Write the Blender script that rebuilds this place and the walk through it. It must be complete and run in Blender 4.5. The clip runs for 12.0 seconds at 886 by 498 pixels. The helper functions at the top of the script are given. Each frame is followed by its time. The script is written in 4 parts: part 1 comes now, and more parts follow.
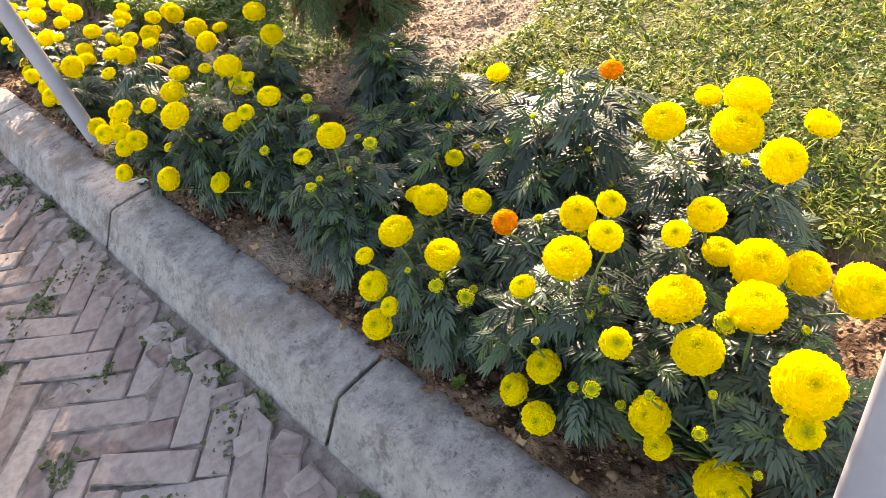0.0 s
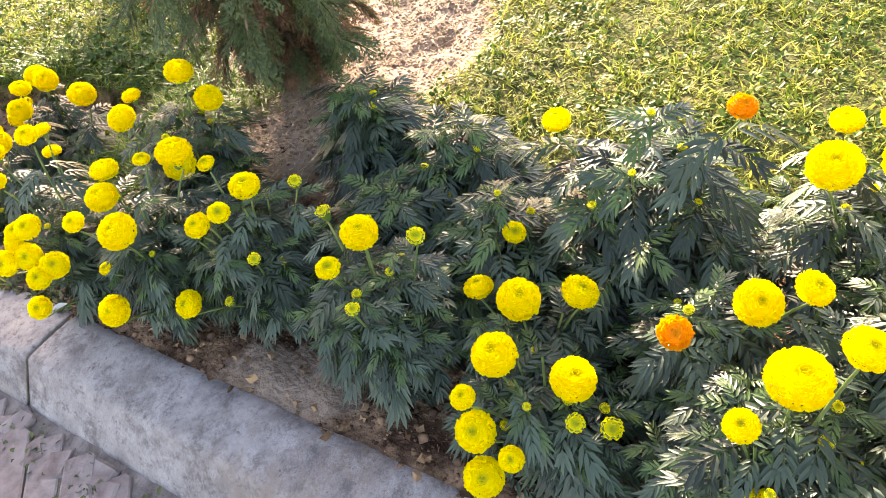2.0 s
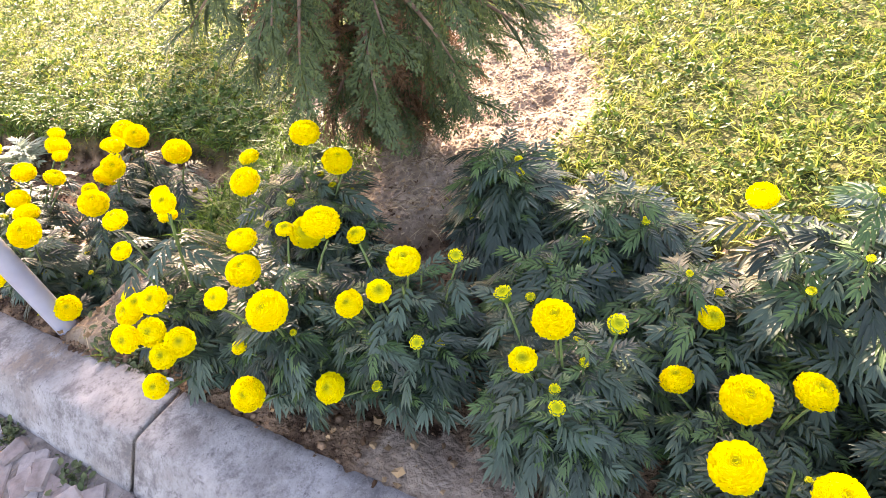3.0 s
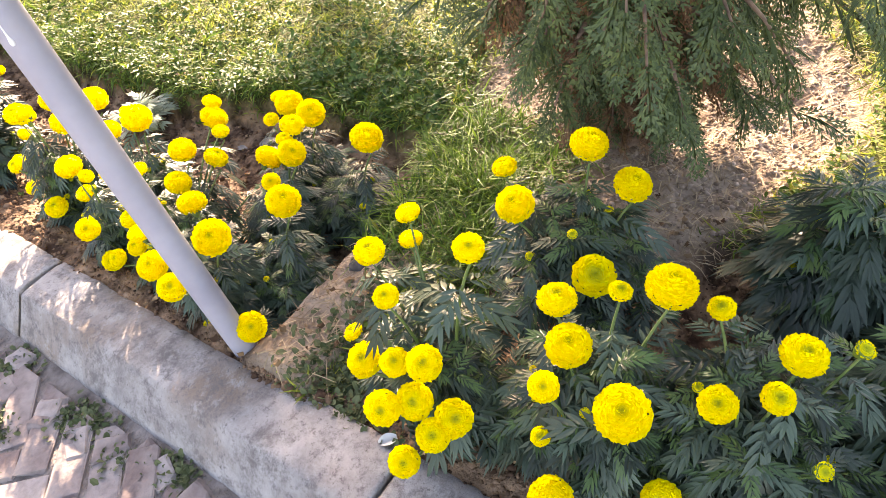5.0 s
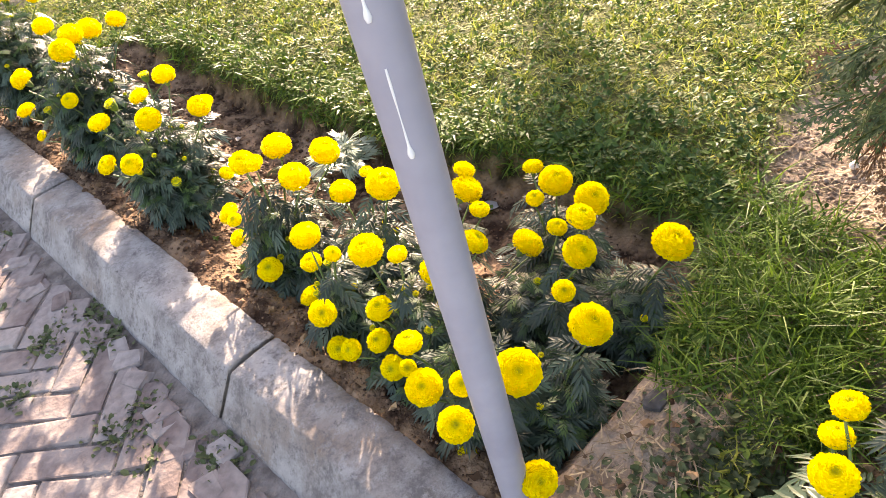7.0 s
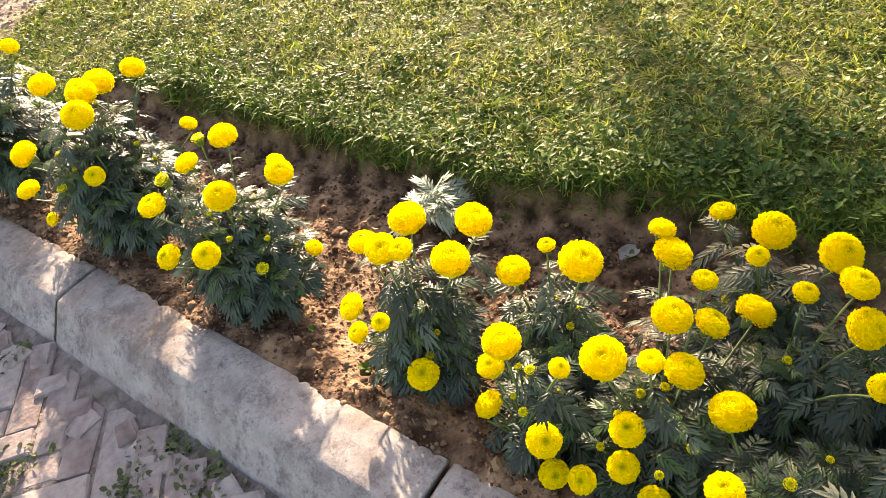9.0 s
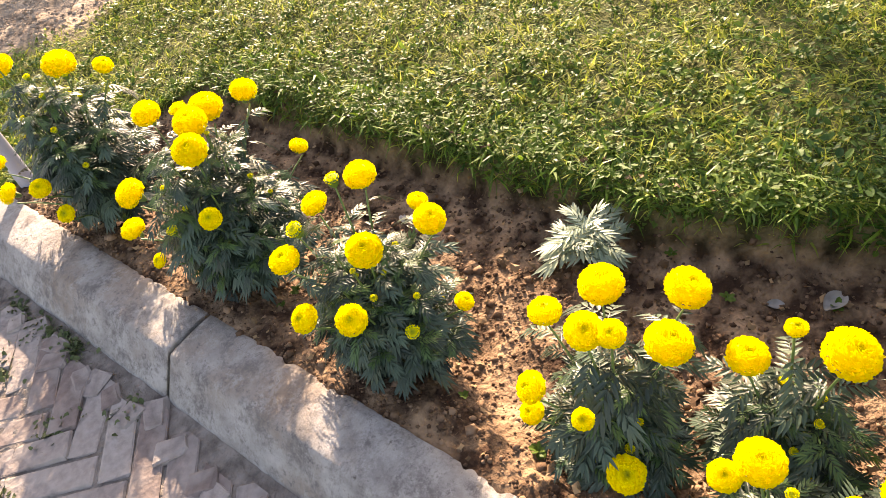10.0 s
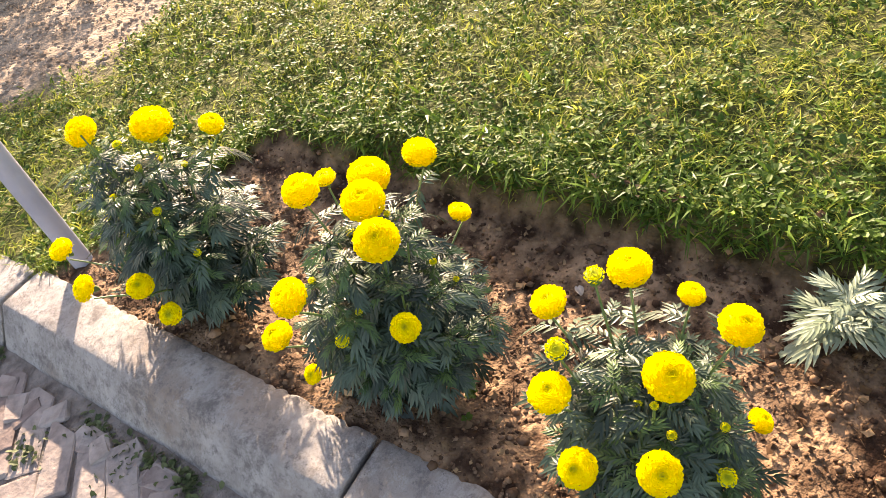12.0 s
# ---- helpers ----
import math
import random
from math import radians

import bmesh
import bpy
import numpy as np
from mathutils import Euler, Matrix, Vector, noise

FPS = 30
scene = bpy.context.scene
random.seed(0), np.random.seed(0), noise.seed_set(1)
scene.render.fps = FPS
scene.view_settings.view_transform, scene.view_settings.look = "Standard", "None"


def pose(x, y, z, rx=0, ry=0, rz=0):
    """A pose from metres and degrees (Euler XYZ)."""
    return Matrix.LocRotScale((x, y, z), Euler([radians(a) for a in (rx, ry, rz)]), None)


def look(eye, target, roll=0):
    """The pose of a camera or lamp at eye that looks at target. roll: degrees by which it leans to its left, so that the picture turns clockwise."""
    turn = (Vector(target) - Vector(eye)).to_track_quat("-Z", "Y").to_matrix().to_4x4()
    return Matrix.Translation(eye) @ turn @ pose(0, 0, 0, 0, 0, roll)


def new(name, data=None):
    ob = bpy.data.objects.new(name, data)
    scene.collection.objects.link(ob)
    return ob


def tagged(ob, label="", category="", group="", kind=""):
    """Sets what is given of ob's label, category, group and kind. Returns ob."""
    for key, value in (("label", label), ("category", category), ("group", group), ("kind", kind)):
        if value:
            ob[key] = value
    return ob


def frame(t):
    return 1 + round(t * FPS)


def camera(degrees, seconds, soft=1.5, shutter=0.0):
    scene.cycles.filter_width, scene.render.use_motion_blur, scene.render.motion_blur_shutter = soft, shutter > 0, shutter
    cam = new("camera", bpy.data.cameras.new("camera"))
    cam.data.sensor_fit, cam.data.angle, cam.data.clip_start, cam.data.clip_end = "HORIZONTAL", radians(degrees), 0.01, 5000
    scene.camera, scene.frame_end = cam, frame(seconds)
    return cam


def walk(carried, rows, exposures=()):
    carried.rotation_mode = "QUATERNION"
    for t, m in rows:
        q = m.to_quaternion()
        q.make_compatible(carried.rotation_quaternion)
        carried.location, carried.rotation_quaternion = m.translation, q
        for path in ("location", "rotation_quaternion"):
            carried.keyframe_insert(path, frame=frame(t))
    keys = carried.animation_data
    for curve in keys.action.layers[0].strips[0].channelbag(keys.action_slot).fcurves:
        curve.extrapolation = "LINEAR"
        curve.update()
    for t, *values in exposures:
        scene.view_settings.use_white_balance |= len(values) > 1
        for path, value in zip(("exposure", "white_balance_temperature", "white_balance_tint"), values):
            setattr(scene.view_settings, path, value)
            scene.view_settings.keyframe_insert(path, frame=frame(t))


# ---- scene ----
cam = camera(66.1, 12.0, soft=0.55)
PATH = [
    (0, (-0.404, -0.9, 1.217), (0.484, 0.311, -0.104), -14.4),
    (0.5, (-0.443, -0.727, 1.19), (0.655, 0.327, -0.108), -11.2),
    (1, (-0.465, -0.585, 1.212), (0.704, 0.34, -0.121), -12.4),
    (1.5, (-0.415, -0.487, 1.201), (0.769, 0.41, -0.138), -13.0),
    (2, (-0.329, -0.362, 1.194), (0.765, 0.57, -0.197), -15.5),
    (2.5, (-0.336, -0.224, 1.214), (0.768, 0.77, -0.126), -12.4),
    (3, (-0.373, -0.03, 1.22), (0.805, 0.938, -0.075), -14.2),
    (3.5, (-0.374, 0.128, 1.237), (0.743, 1.123, -0.09), -13.8),
    (3.7, (-0.36, 0.2, 1.225), (0.703, 1.248, -0.106), -13.6),
    (5.3, (-0.337, 0.672, 1.219), (0.705, 1.64, -0.188), -12.4),
    (5.5, (-0.325, 0.722, 1.211), (0.692, 1.701, -0.207), -12.8),
    (6, (-0.276, 0.881, 1.223), (0.601, 1.996, -0.187), -15.4),
    (6.5, (-0.285, 1.001, 1.234), (0.563, 2.158, -0.16), -12.6),
    (7, (-0.349, 1.194, 1.236), (0.6, 2.347, -0.095), -11.6),
    (7.5, (-0.397, 1.34, 1.25), (0.573, 2.434, -0.115), -11.8),
    (7.7, (-0.4, 1.398, 1.25), (0.539, 2.522, -0.111), -13.3),
    (9.5, (-0.376, 2.013, 1.247), (0.697, 2.963, -0.149), -13.1),
    (10, (-0.303, 2.202, 1.254), (0.617, 3.256, -0.174), -17.9),
    (10.5, (-0.304, 2.344, 1.252), (0.58, 3.451, -0.159), -13.8),
    (11, (-0.335, 2.535, 1.252), (0.73, 3.479, -0.152), -12.0),
    (11.5, (-0.363, 2.668, 1.263), (0.7, 3.571, -0.169), -13.2),
    (12, (-0.303, 2.842, 1.235), (0.691, 3.805, -0.209), -17.7),
]
# the clip brightens under the tree and settles again
EXPOSURES = [(0, 2.34, 8400, 20), (1.0, 2.54, 8500, 21), (1.5, 2.64, 8400, 22), (2.5, 3.03, 8100, 27), (3.5, 3.08, 7900, 28), (5.5, 2.80, 8400, 25), (6.5, 2.62, 8300, 25), (7.2, 2.38, 8100, 23), (9.5, 2.14, 8700, 22), (12, 2.10, 8400, 21)]
walk(cam, [(t, look(eye, target, roll)) for t, eye, target, roll in PATH], EXPOSURES)


# ---- world, sun ----
SUN_AZ, SUN_EL = 46.0, 20.0
world = bpy.data.worlds.new("world")
scene.world = world
world.use_nodes = True
wn, wl = world.node_tree.nodes, world.node_tree.links
sky = wn.new("ShaderNodeTexSky")
sky.sky_type, sky.sun_disc = "NISHITA", False
sky.sun_elevation, sky.sun_rotation = radians(SUN_EL), radians(SUN_AZ)
sky.air_density, sky.dust_density = 1.0, 1.5
wl.new(sky.outputs["Color"], wn["Background"].inputs["Color"])
wn["Background"].inputs["Strength"].default_value = 0.135
sun_data = bpy.data.lights.new("sun", "SUN")
sun_data.energy, sun_data.angle, sun_data.color = 4.4, radians(0.6), (1.0, 0.93, 0.80)
sun = new("sun", sun_data)
sun.matrix_world = look((8 * math.sin(radians(SUN_AZ)), 8 * math.cos(radians(SUN_AZ)), 8 * math.tan(radians(SUN_EL))), (0, 0, 0))

rng = np.random.default_rng(7)


# ---- materials ----
def material(name, dark, light, rough=0.8, scale=8.0, detail=6.0, bump=0.3, bump_scale=60.0, spread=(0.35, 0.65),
             by="noise", vary=0.0, translucent=0.0, metallic=0.0, specular=0.5, spots=None, spot_scale=20.0, spot_at=(0.6, 0.72)):
    """Two colours mixed by noise (or by object / island), finer value noise, optional spots, bump."""
    m = bpy.data.materials.new(name)
    m.use_nodes = True
    n, l = m.node_tree.nodes, m.node_tree.links
    b = n["Principled BSDF"]
    b.inputs["Roughness"].default_value, b.inputs["Metallic"].default_value = rough, metallic
    b.inputs["Specular IOR Level"].default_value = specular
    tc = n.new("ShaderNodeTexCoord")
    coord = tc.outputs["Object"]
    ramp = n.new("ShaderNodeValToRGB")
    ramp.color_ramp.elements[0].color, ramp.color_ramp.elements[1].color = (*dark, 1), (*light, 1)
    ramp.color_ramp.elements[0].position, ramp.color_ramp.elements[1].position = spread
    if by == "island":
        src = n.new("ShaderNodeNewGeometry").outputs["Random Per Island"]
    elif by == "tone":
        at = n.new("ShaderNodeAttribute")
        at.attribute_name = "tone"
        src = at.outputs["Fac"]
    elif by == "object":
        src = n.new("ShaderNodeObjectInfo").outputs["Random"]
    else:
        t = n.new("ShaderNodeTexNoise")
        t.inputs["Scale"].default_value, t.inputs["Detail"].default_value = scale, detail
        l.new(coord, t.inputs["Vector"])
        src = t.outputs["Fac"]
    l.new(src, ramp.inputs["Fac"])
    col = ramp.outputs["Color"]
    if vary:
        t2 = n.new("ShaderNodeTexNoise")
        t2.inputs["Scale"].default_value, t2.inputs["Detail"].default_value = bump_scale, 5
        l.new(coord, t2.inputs["Vector"])
        mr = n.new("ShaderNodeMapRange")
        mr.inputs["From Min"].default_value, mr.inputs["From Max"].default_value = 0.3, 0.7
        mr.inputs["To Min"].default_value, mr.inputs["To Max"].default_value = 1 - vary, 1 + vary
        l.new(t2.outputs["Fac"], mr.inputs["Value"])
        mul = n.new("ShaderNodeMix")
        mul.data_type, mul.blend_type = "RGBA", "MULTIPLY"
        mul.inputs["Factor"].default_value = 1
        l.new(col, mul.inputs["A"])
        l.new(mr.outputs["Result"], mul.inputs["B"])
        col = mul.outputs["Result"]
    if spots:
        t3 = n.new("ShaderNodeTexNoise")
        t3.inputs["Scale"].default_value, t3.inputs["Detail"].default_value = spot_scale, 8
        l.new(coord, t3.inputs["Vector"])
        mr = n.new("ShaderNodeMapRange")
        mr.inputs["From Min"].default_value, mr.inputs["From Max"].default_value = spot_at
        l.new(t3.outputs["Fac"], mr.inputs["Value"])
        mx = n.new("ShaderNodeMix")
        mx.data_type = "RGBA"
        l.new(mr.outputs["Result"], mx.inputs["Factor"])
        l.new(col, mx.inputs["A"])
        mx.inputs["B"].default_value = (*spots, 1)
        col = mx.outputs["Result"]
    l.new(col, b.inputs["Base Color"])
    if bump:
        t4 = n.new("ShaderNodeTexNoise")
        t4.inputs["Scale"].default_value, t4.inputs["Detail"].default_value = bump_scale, 8
        l.new(coord, t4.inputs["Vector"])
        bp = n.new("ShaderNodeBump")
        bp.inputs["Strength"].default_value, bp.inputs["Distance"].default_value = bump, 0.01
        l.new(t4.outputs["Fac"], bp.inputs["Height"])
        l.new(bp.outputs["Normal"], b.inputs["Normal"])
    if translucent:
        tr = n.new("ShaderNodeBsdfTranslucent")
        l.new(col, tr.inputs["Color"])
        ms = n.new("ShaderNodeMixShader")
        ms.inputs["Fac"].default_value = translucent
        l.new(b.outputs["BSDF"], ms.inputs[1])
        l.new(tr.outputs["BSDF"], ms.inputs[2])
        l.new(ms.outputs["Shader"], n["Material Output"].inputs["Surface"])
    return m


def ground_material():
    """Bed soil, turf floor and the dry earth of the tree basins, by the masks of the mesh."""
    m = bpy.data.materials.new("ground_earth")
    m.use_nodes = True
    n, l = m.node_tree.nodes, m.node_tree.links
    b = n["Principled BSDF"]
    b.inputs["Roughness"].default_value = 0.95
    b.inputs["Specular IOR Level"].default_value = 0.15
    tc = n.new("ShaderNodeTexCoord")

    def noisy(dark, light, scale, lo, hi):
        t = n.new("ShaderNodeTexNoise")
        t.inputs["Scale"].default_value, t.inputs["Detail"].default_value = scale, 8
        l.new(tc.outputs["Object"], t.inputs["Vector"])
        r = n.new("ShaderNodeValToRGB")
        r.color_ramp.elements[0].color, r.color_ramp.elements[1].color = (*dark, 1), (*light, 1)
        r.color_ramp.elements[0].position, r.color_ramp.elements[1].position = lo, hi
        l.new(t.outputs["Fac"], r.inputs["Fac"])
        return r.outputs["Color"]

    def blend(a, c, mask):
        at = n.new("ShaderNodeAttribute")
        at.attribute_name = mask
        mx = n.new("ShaderNodeMix")
        mx.data_type = "RGBA"
        l.new(at.outputs["Fac"], mx.inputs["Factor"])
        l.new(a, mx.inputs["A"])
        l.new(c, mx.inputs["B"])
        return mx.outputs["Result"]

    soil = noisy((0.045, 0.023, 0.014), (0.36, 0.228, 0.142), 14, 0.38, 0.66)
    turf = noisy((0.032, 0.046, 0.010), (0.15, 0.14, 0.048), 14, 0.35, 0.7)
    dry = noisy((0.20, 0.14, 0.10), (0.43, 0.33, 0.25), 11, 0.3, 0.7)
    sand = noisy((0.12, 0.098, 0.087), (0.28, 0.24, 0.215), 24, 0.32, 0.68)
    col = blend(blend(blend(soil, turf, "turf"), dry, "dry"), sand, "sand")
    l.new(col, b.inputs["Base Color"])
    t4 = n.new("ShaderNodeTexNoise")
    t4.inputs["Scale"].default_value, t4.inputs["Detail"].default_value = 55, 10
    l.new(tc.outputs["Object"], t4.inputs["Vector"])
    bp = n.new("ShaderNodeBump")
    bp.inputs["Strength"].default_value, bp.inputs["Distance"].default_value = 0.9, 0.022
    l.new(t4.outputs["Fac"], bp.inputs["Height"])
    l.new(bp.outputs["Normal"], b.inputs["Normal"])
    return m


def kerb_material():
    """Old cast concrete: grey with brown earth stains, pale salts and small dark pits."""
    m = bpy.data.materials.new("weathered_concrete")
    m.use_nodes = True
    n, l = m.node_tree.nodes, m.node_tree.links
    b = n["Principled BSDF"]
    b.inputs["Roughness"].default_value = 0.92
    b.inputs["Specular IOR Level"].default_value = 0.15
    tc = n.new("ShaderNodeTexCoord")

    def fac(scale, lo, hi, detail=8, rough=0.6):
        t = n.new("ShaderNodeTexNoise")
        t.inputs["Scale"].default_value, t.inputs["Detail"].default_value, t.inputs["Roughness"].default_value = scale, detail, rough
        l.new(tc.outputs["Object"], t.inputs["Vector"])
        r = n.new("ShaderNodeMapRange")
        r.inputs["From Min"].default_value, r.inputs["From Max"].default_value = lo, hi
        l.new(t.outputs["Fac"], r.inputs["Value"])
        return r.outputs["Result"]

    def over(a, color, f):
        mx = n.new("ShaderNodeMix")
        mx.data_type = "RGBA"
        l.new(f, mx.inputs["Factor"])
        if isinstance(a, tuple):
            mx.inputs["A"].default_value = (*a, 1)
        else:
            l.new(a, mx.inputs["A"])
        mx.inputs["B"].default_value = (*color, 1)
        return mx.outputs["Result"]

    col = over((0.315, 0.288, 0.278), (0.51, 0.478, 0.468), fac(9, 0.38, 0.62, 10, 0.75))
    col = over(col, (0.31, 0.235, 0.19), fac(3.1, 0.50, 0.68))
    col = over(col, (0.205, 0.184, 0.178), fac(11, 0.49, 0.60, 12, 0.85))
    col = over(col, (0.50, 0.465, 0.455), fac(26, 0.51, 0.62, 12, 0.85))
    col = over(col, (0.19, 0.172, 0.170), fac(31, 0.53, 0.62, 12, 0.85))
    col = over(col, (0.135, 0.115, 0.108), fac(52, 0.58, 0.67, 8, 0.8))
    l.new(col, b.inputs["Base Color"])
    t4 = n.new("ShaderNodeTexNoise")
    t4.inputs["Scale"].default_value, t4.inputs["Detail"].default_value, t4.inputs["Roughness"].default_value = 60, 12, 0.78
    l.new(tc.outputs["Object"], t4.inputs["Vector"])
    bp = n.new("ShaderNodeBump")
    bp.inputs["Strength"].default_value, bp.inputs["Distance"].default_value = 0.9, 0.014
    l.new(t4.outputs["Fac"], bp.inputs["Height"])
    l.new(bp.outputs["Normal"], b.inputs["Normal"])
    return m


def petal_material(name, rim, base, core):
    """Ruffled petals: deeper yellow at the foot, greener towards the young heart."""
    m = bpy.data.materials.new(name)
    m.use_nodes = True
    n, l = m.node_tree.nodes, m.node_tree.links
    b = n["Principled BSDF"]
    b.inputs["Roughness"].default_value = 0.65
    b.inputs["Specular IOR Level"].default_value = 0.2
    rnd = n.new("ShaderNodeNewGeometry").outputs["Random Per Island"]
    r = n.new("ShaderNodeValToRGB")
    r.color_ramp.elements[0].color, r.color_ramp.elements[1].color = (*base, 1), (*rim, 1)
    r.color_ramp.elements[1].position = 0.7
    l.new(rnd, r.inputs["Fac"])
    at = n.new("ShaderNodeAttribute")
    at.attribute_name = "heart"
    mx = n.new("ShaderNodeMix")
    mx.data_type = "RGBA"
    l.new(at.outputs["Fac"], mx.inputs["Factor"])
    l.new(r.outputs["Color"], mx.inputs["A"])
    mx.inputs["B"].default_value = (*core, 1)
    l.new(mx.outputs["Result"], b.inputs["Base Color"])
    tr = n.new("ShaderNodeBsdfTranslucent")
    l.new(mx.outputs["Result"], tr.inputs["Color"])
    ms = n.new("ShaderNodeMixShader")
    ms.inputs["Fac"].default_value = 0.45
    l.new(b.outputs["BSDF"], ms.inputs[1])
    l.new(tr.outputs["BSDF"], ms.inputs[2])
    l.new(ms.outputs["Shader"], n["Material Output"].inputs["Surface"])
    return m


M_GROUND = ground_material()
M_PETAL = petal_material("yellow_petals", (0.97, 0.87, 0.008), (0.95, 0.77, 0.004), (0.38, 0.42, 0.02))
M_ORANGE = petal_material("orange_petals", (0.90, 0.42, 0.01), (0.80, 0.28, 0.006), (0.55, 0.30, 0.01))
M_LEAF = material("marigold_leaf", (0.009, 0.020, 0.011), (0.056, 0.094, 0.061), rough=0.44, specular=0.40, by="tone", spread=(0, 1), bump=0, translucent=0.07)
M_FRESH = material("fresh_marigold_leaf", (0.032, 0.076, 0.0224), (0.08, 0.144, 0.04), rough=0.45, specular=0.45, by="tone", spread=(0, 1), bump=0, translucent=0.2)
# the pale tones put the sun's gloss on the young leaves into their colour
M_YOUNG = material("young_leaf_with_gloss", (0.11, 0.16, 0.085), (0.36, 0.41, 0.29), rough=0.4, by="tone", spread=(0, 1), bump=0, translucent=0.15)
M_STEM = material("green_stem", (0.07, 0.13, 0.035), (0.14, 0.20, 0.06), rough=0.5, scale=30, bump=0.1)
M_BUD = material("green_bud", (0.09, 0.17, 0.025), (0.17, 0.26, 0.035), rough=0.55, by="object", spread=(0, 1), bump=0.1, translucent=0.15)
M_GRASS = material("lawn_blade", (0.043, 0.1118, 0.0069), (0.4988, 0.4988, 0.0946), rough=0.6, specular=0.2, by="island", spread=(0.05, 1.0), bump=0, translucent=0.42)
M_CLOVER = material("lawn_leaf", (0.028, 0.068, 0.0096), (0.136, 0.2, 0.036), rough=0.5, specular=0.15, by="island", spread=(0, 1), bump=0, translucent=0.25)
# darker than the other weeds: shade on the lawn is put into this green
M_LUSH = material("broad_weed_leaf_in_shade", (0.0187, 0.0527, 0.0119), (0.0935, 0.1615, 0.034), rough=0.6, specular=0.2, by="island", spread=(0, 1), bump=0, translucent=0.15)
M_TUFT = material("long_grass_blade", (0.024, 0.072, 0.007), (0.20, 0.32, 0.035), rough=0.5, specular=0.3, by="island", spread=(0, 1), bump=0, translucent=0.3)
M_STRAW = material("dry_straw", (0.198, 0.126, 0.072), (0.495, 0.378, 0.234), rough=0.8, by="island", spread=(0, 1), bump=0)
M_LITTER = material("brown_leaf_litter", (0.063, 0.0315, 0.0162), (0.378, 0.243, 0.135), rough=0.85, specular=0.2, by="island", spread=(0.1, 1.1), bump=0)
M_CLOD = material("soil_clod", (0.0595, 0.0323, 0.0204), (0.255, 0.1573, 0.1003), rough=0.95, by="island", spread=(0, 1), bump=0.5, bump_scale=90, specular=0.15)
M_DRYCLOD = material("dry_earth_crumb", (0.198, 0.1395, 0.1035), (0.414, 0.3195, 0.2475), rough=0.95, by="island", spread=(0, 1), bump=0.4, bump_scale=90, specular=0.15)
M_KERB = kerb_material()
M_BRICK = material("worn_brick", (0.165, 0.122, 0.113), (0.295, 0.255, 0.24), rough=0.92, by="object", spread=(0, 1), bump=0.6, bump_scale=42, vary=0.26,
                   spots=(0.31, 0.27, 0.25), spot_scale=9, spot_at=(0.45, 0.75), specular=0.2)
M_WEED = material("joint_weed", (0.0467, 0.068, 0.0255), (0.136, 0.153, 0.0723), rough=0.6, by="island", spread=(0, 1), bump=0, translucent=0.15, specular=0.2)
M_POLE = material("grey_painted_steel", (0.285, 0.285, 0.345), (0.345, 0.345, 0.405), rough=0.42, scale=6, bump=0.06, bump_scale=40, vary=0.03, spots=(0.31, 0.30, 0.33), spot_scale=40, spot_at=(0.68, 0.8))
M_DRIP = material("white_paint_drip", (0.78, 0.78, 0.78), (0.85, 0.85, 0.85), rough=0.25, bump=0)
M_WHITE = material("white_stone", (0.70, 0.69, 0.66), (0.85, 0.84, 0.80), rough=0.7, scale=40, bump=0.2)
M_DARKSTONE = material("dark_stone", (0.05, 0.045, 0.042), (0.11, 0.10, 0.095), rough=0.85, scale=30, bump=0.4, bump_scale=70, specular=0.3)
M_BARK = material("conifer_bark", (0.10, 0.06, 0.042), (0.26, 0.17, 0.12), rough=0.95, scale=22, bump=1.0, bump_scale=45, vary=0.3)
M_DEAD = material("dead_conifer_spray", (0.10, 0.05, 0.025), (0.24, 0.13, 0.065), rough=0.8, by="island", spread=(0, 1), bump=0, translucent=0.15)
M_CONIFER = material("conifer_scale_leaf", (0.030, 0.055, 0.018), (0.095, 0.135, 0.040), rough=0.6, by="island", spread=(0, 1), bump=0, translucent=0.25)


# ---- mesh helpers ----
def solid(name, verts, faces, mat, smooth=True):
    """A mesh from arrays; faces all of one size."""
    verts, faces = np.asarray(verts, dtype=np.float32), np.asarray(faces, dtype=np.int32)
    k = faces.shape[1]
    me = bpy.data.meshes.new(name)
    me.vertices.add(len(verts))
    me.vertices.foreach_set("co", verts.ravel())
    me.loops.add(faces.size)
    me.loops.foreach_set("vertex_index", faces.ravel())
    me.polygons.add(len(faces))
    me.polygons.foreach_set("loop_start", np.arange(0, faces.size, k, dtype=np.int32))
    me.polygons.foreach_set("use_smooth", np.full(len(faces), smooth))
    me.update(calc_edges=True)
    me.materials.append(mat)
    return me


def part(name, data, parent, label=""):
    ob = new(name, data)
    ob.parent = parent
    return tagged(ob, label)


def mask(me, name, values):
    at = me.attributes.new(name, "FLOAT", "POINT")
    at.data.foreach_set("value", np.asarray(values, dtype=np.float32))


def unit(a):
    return a / np.maximum(np.linalg.norm(a, axis=-1, keepdims=True), 1e-9)


def scatter(tv, tf, pos, fwd, up, size):
    """Copies of a template (along +Y, facing +Z) at many places, joined into arrays."""
    y = unit(fwd)
    x = unit(np.cross(y, up))
    z = np.cross(x, y)
    frame3 = np.stack([x, y, z], axis=1)
    v = np.einsum("vk,nkj->nvj", tv, frame3) * np.asarray(size)[:, None, None] + pos[:, None, :]
    f = tf[None] + (np.arange(len(pos)) * len(tv))[:, None, None]
    return v.reshape(-1, 3), f.reshape(-1, tf.shape[1])


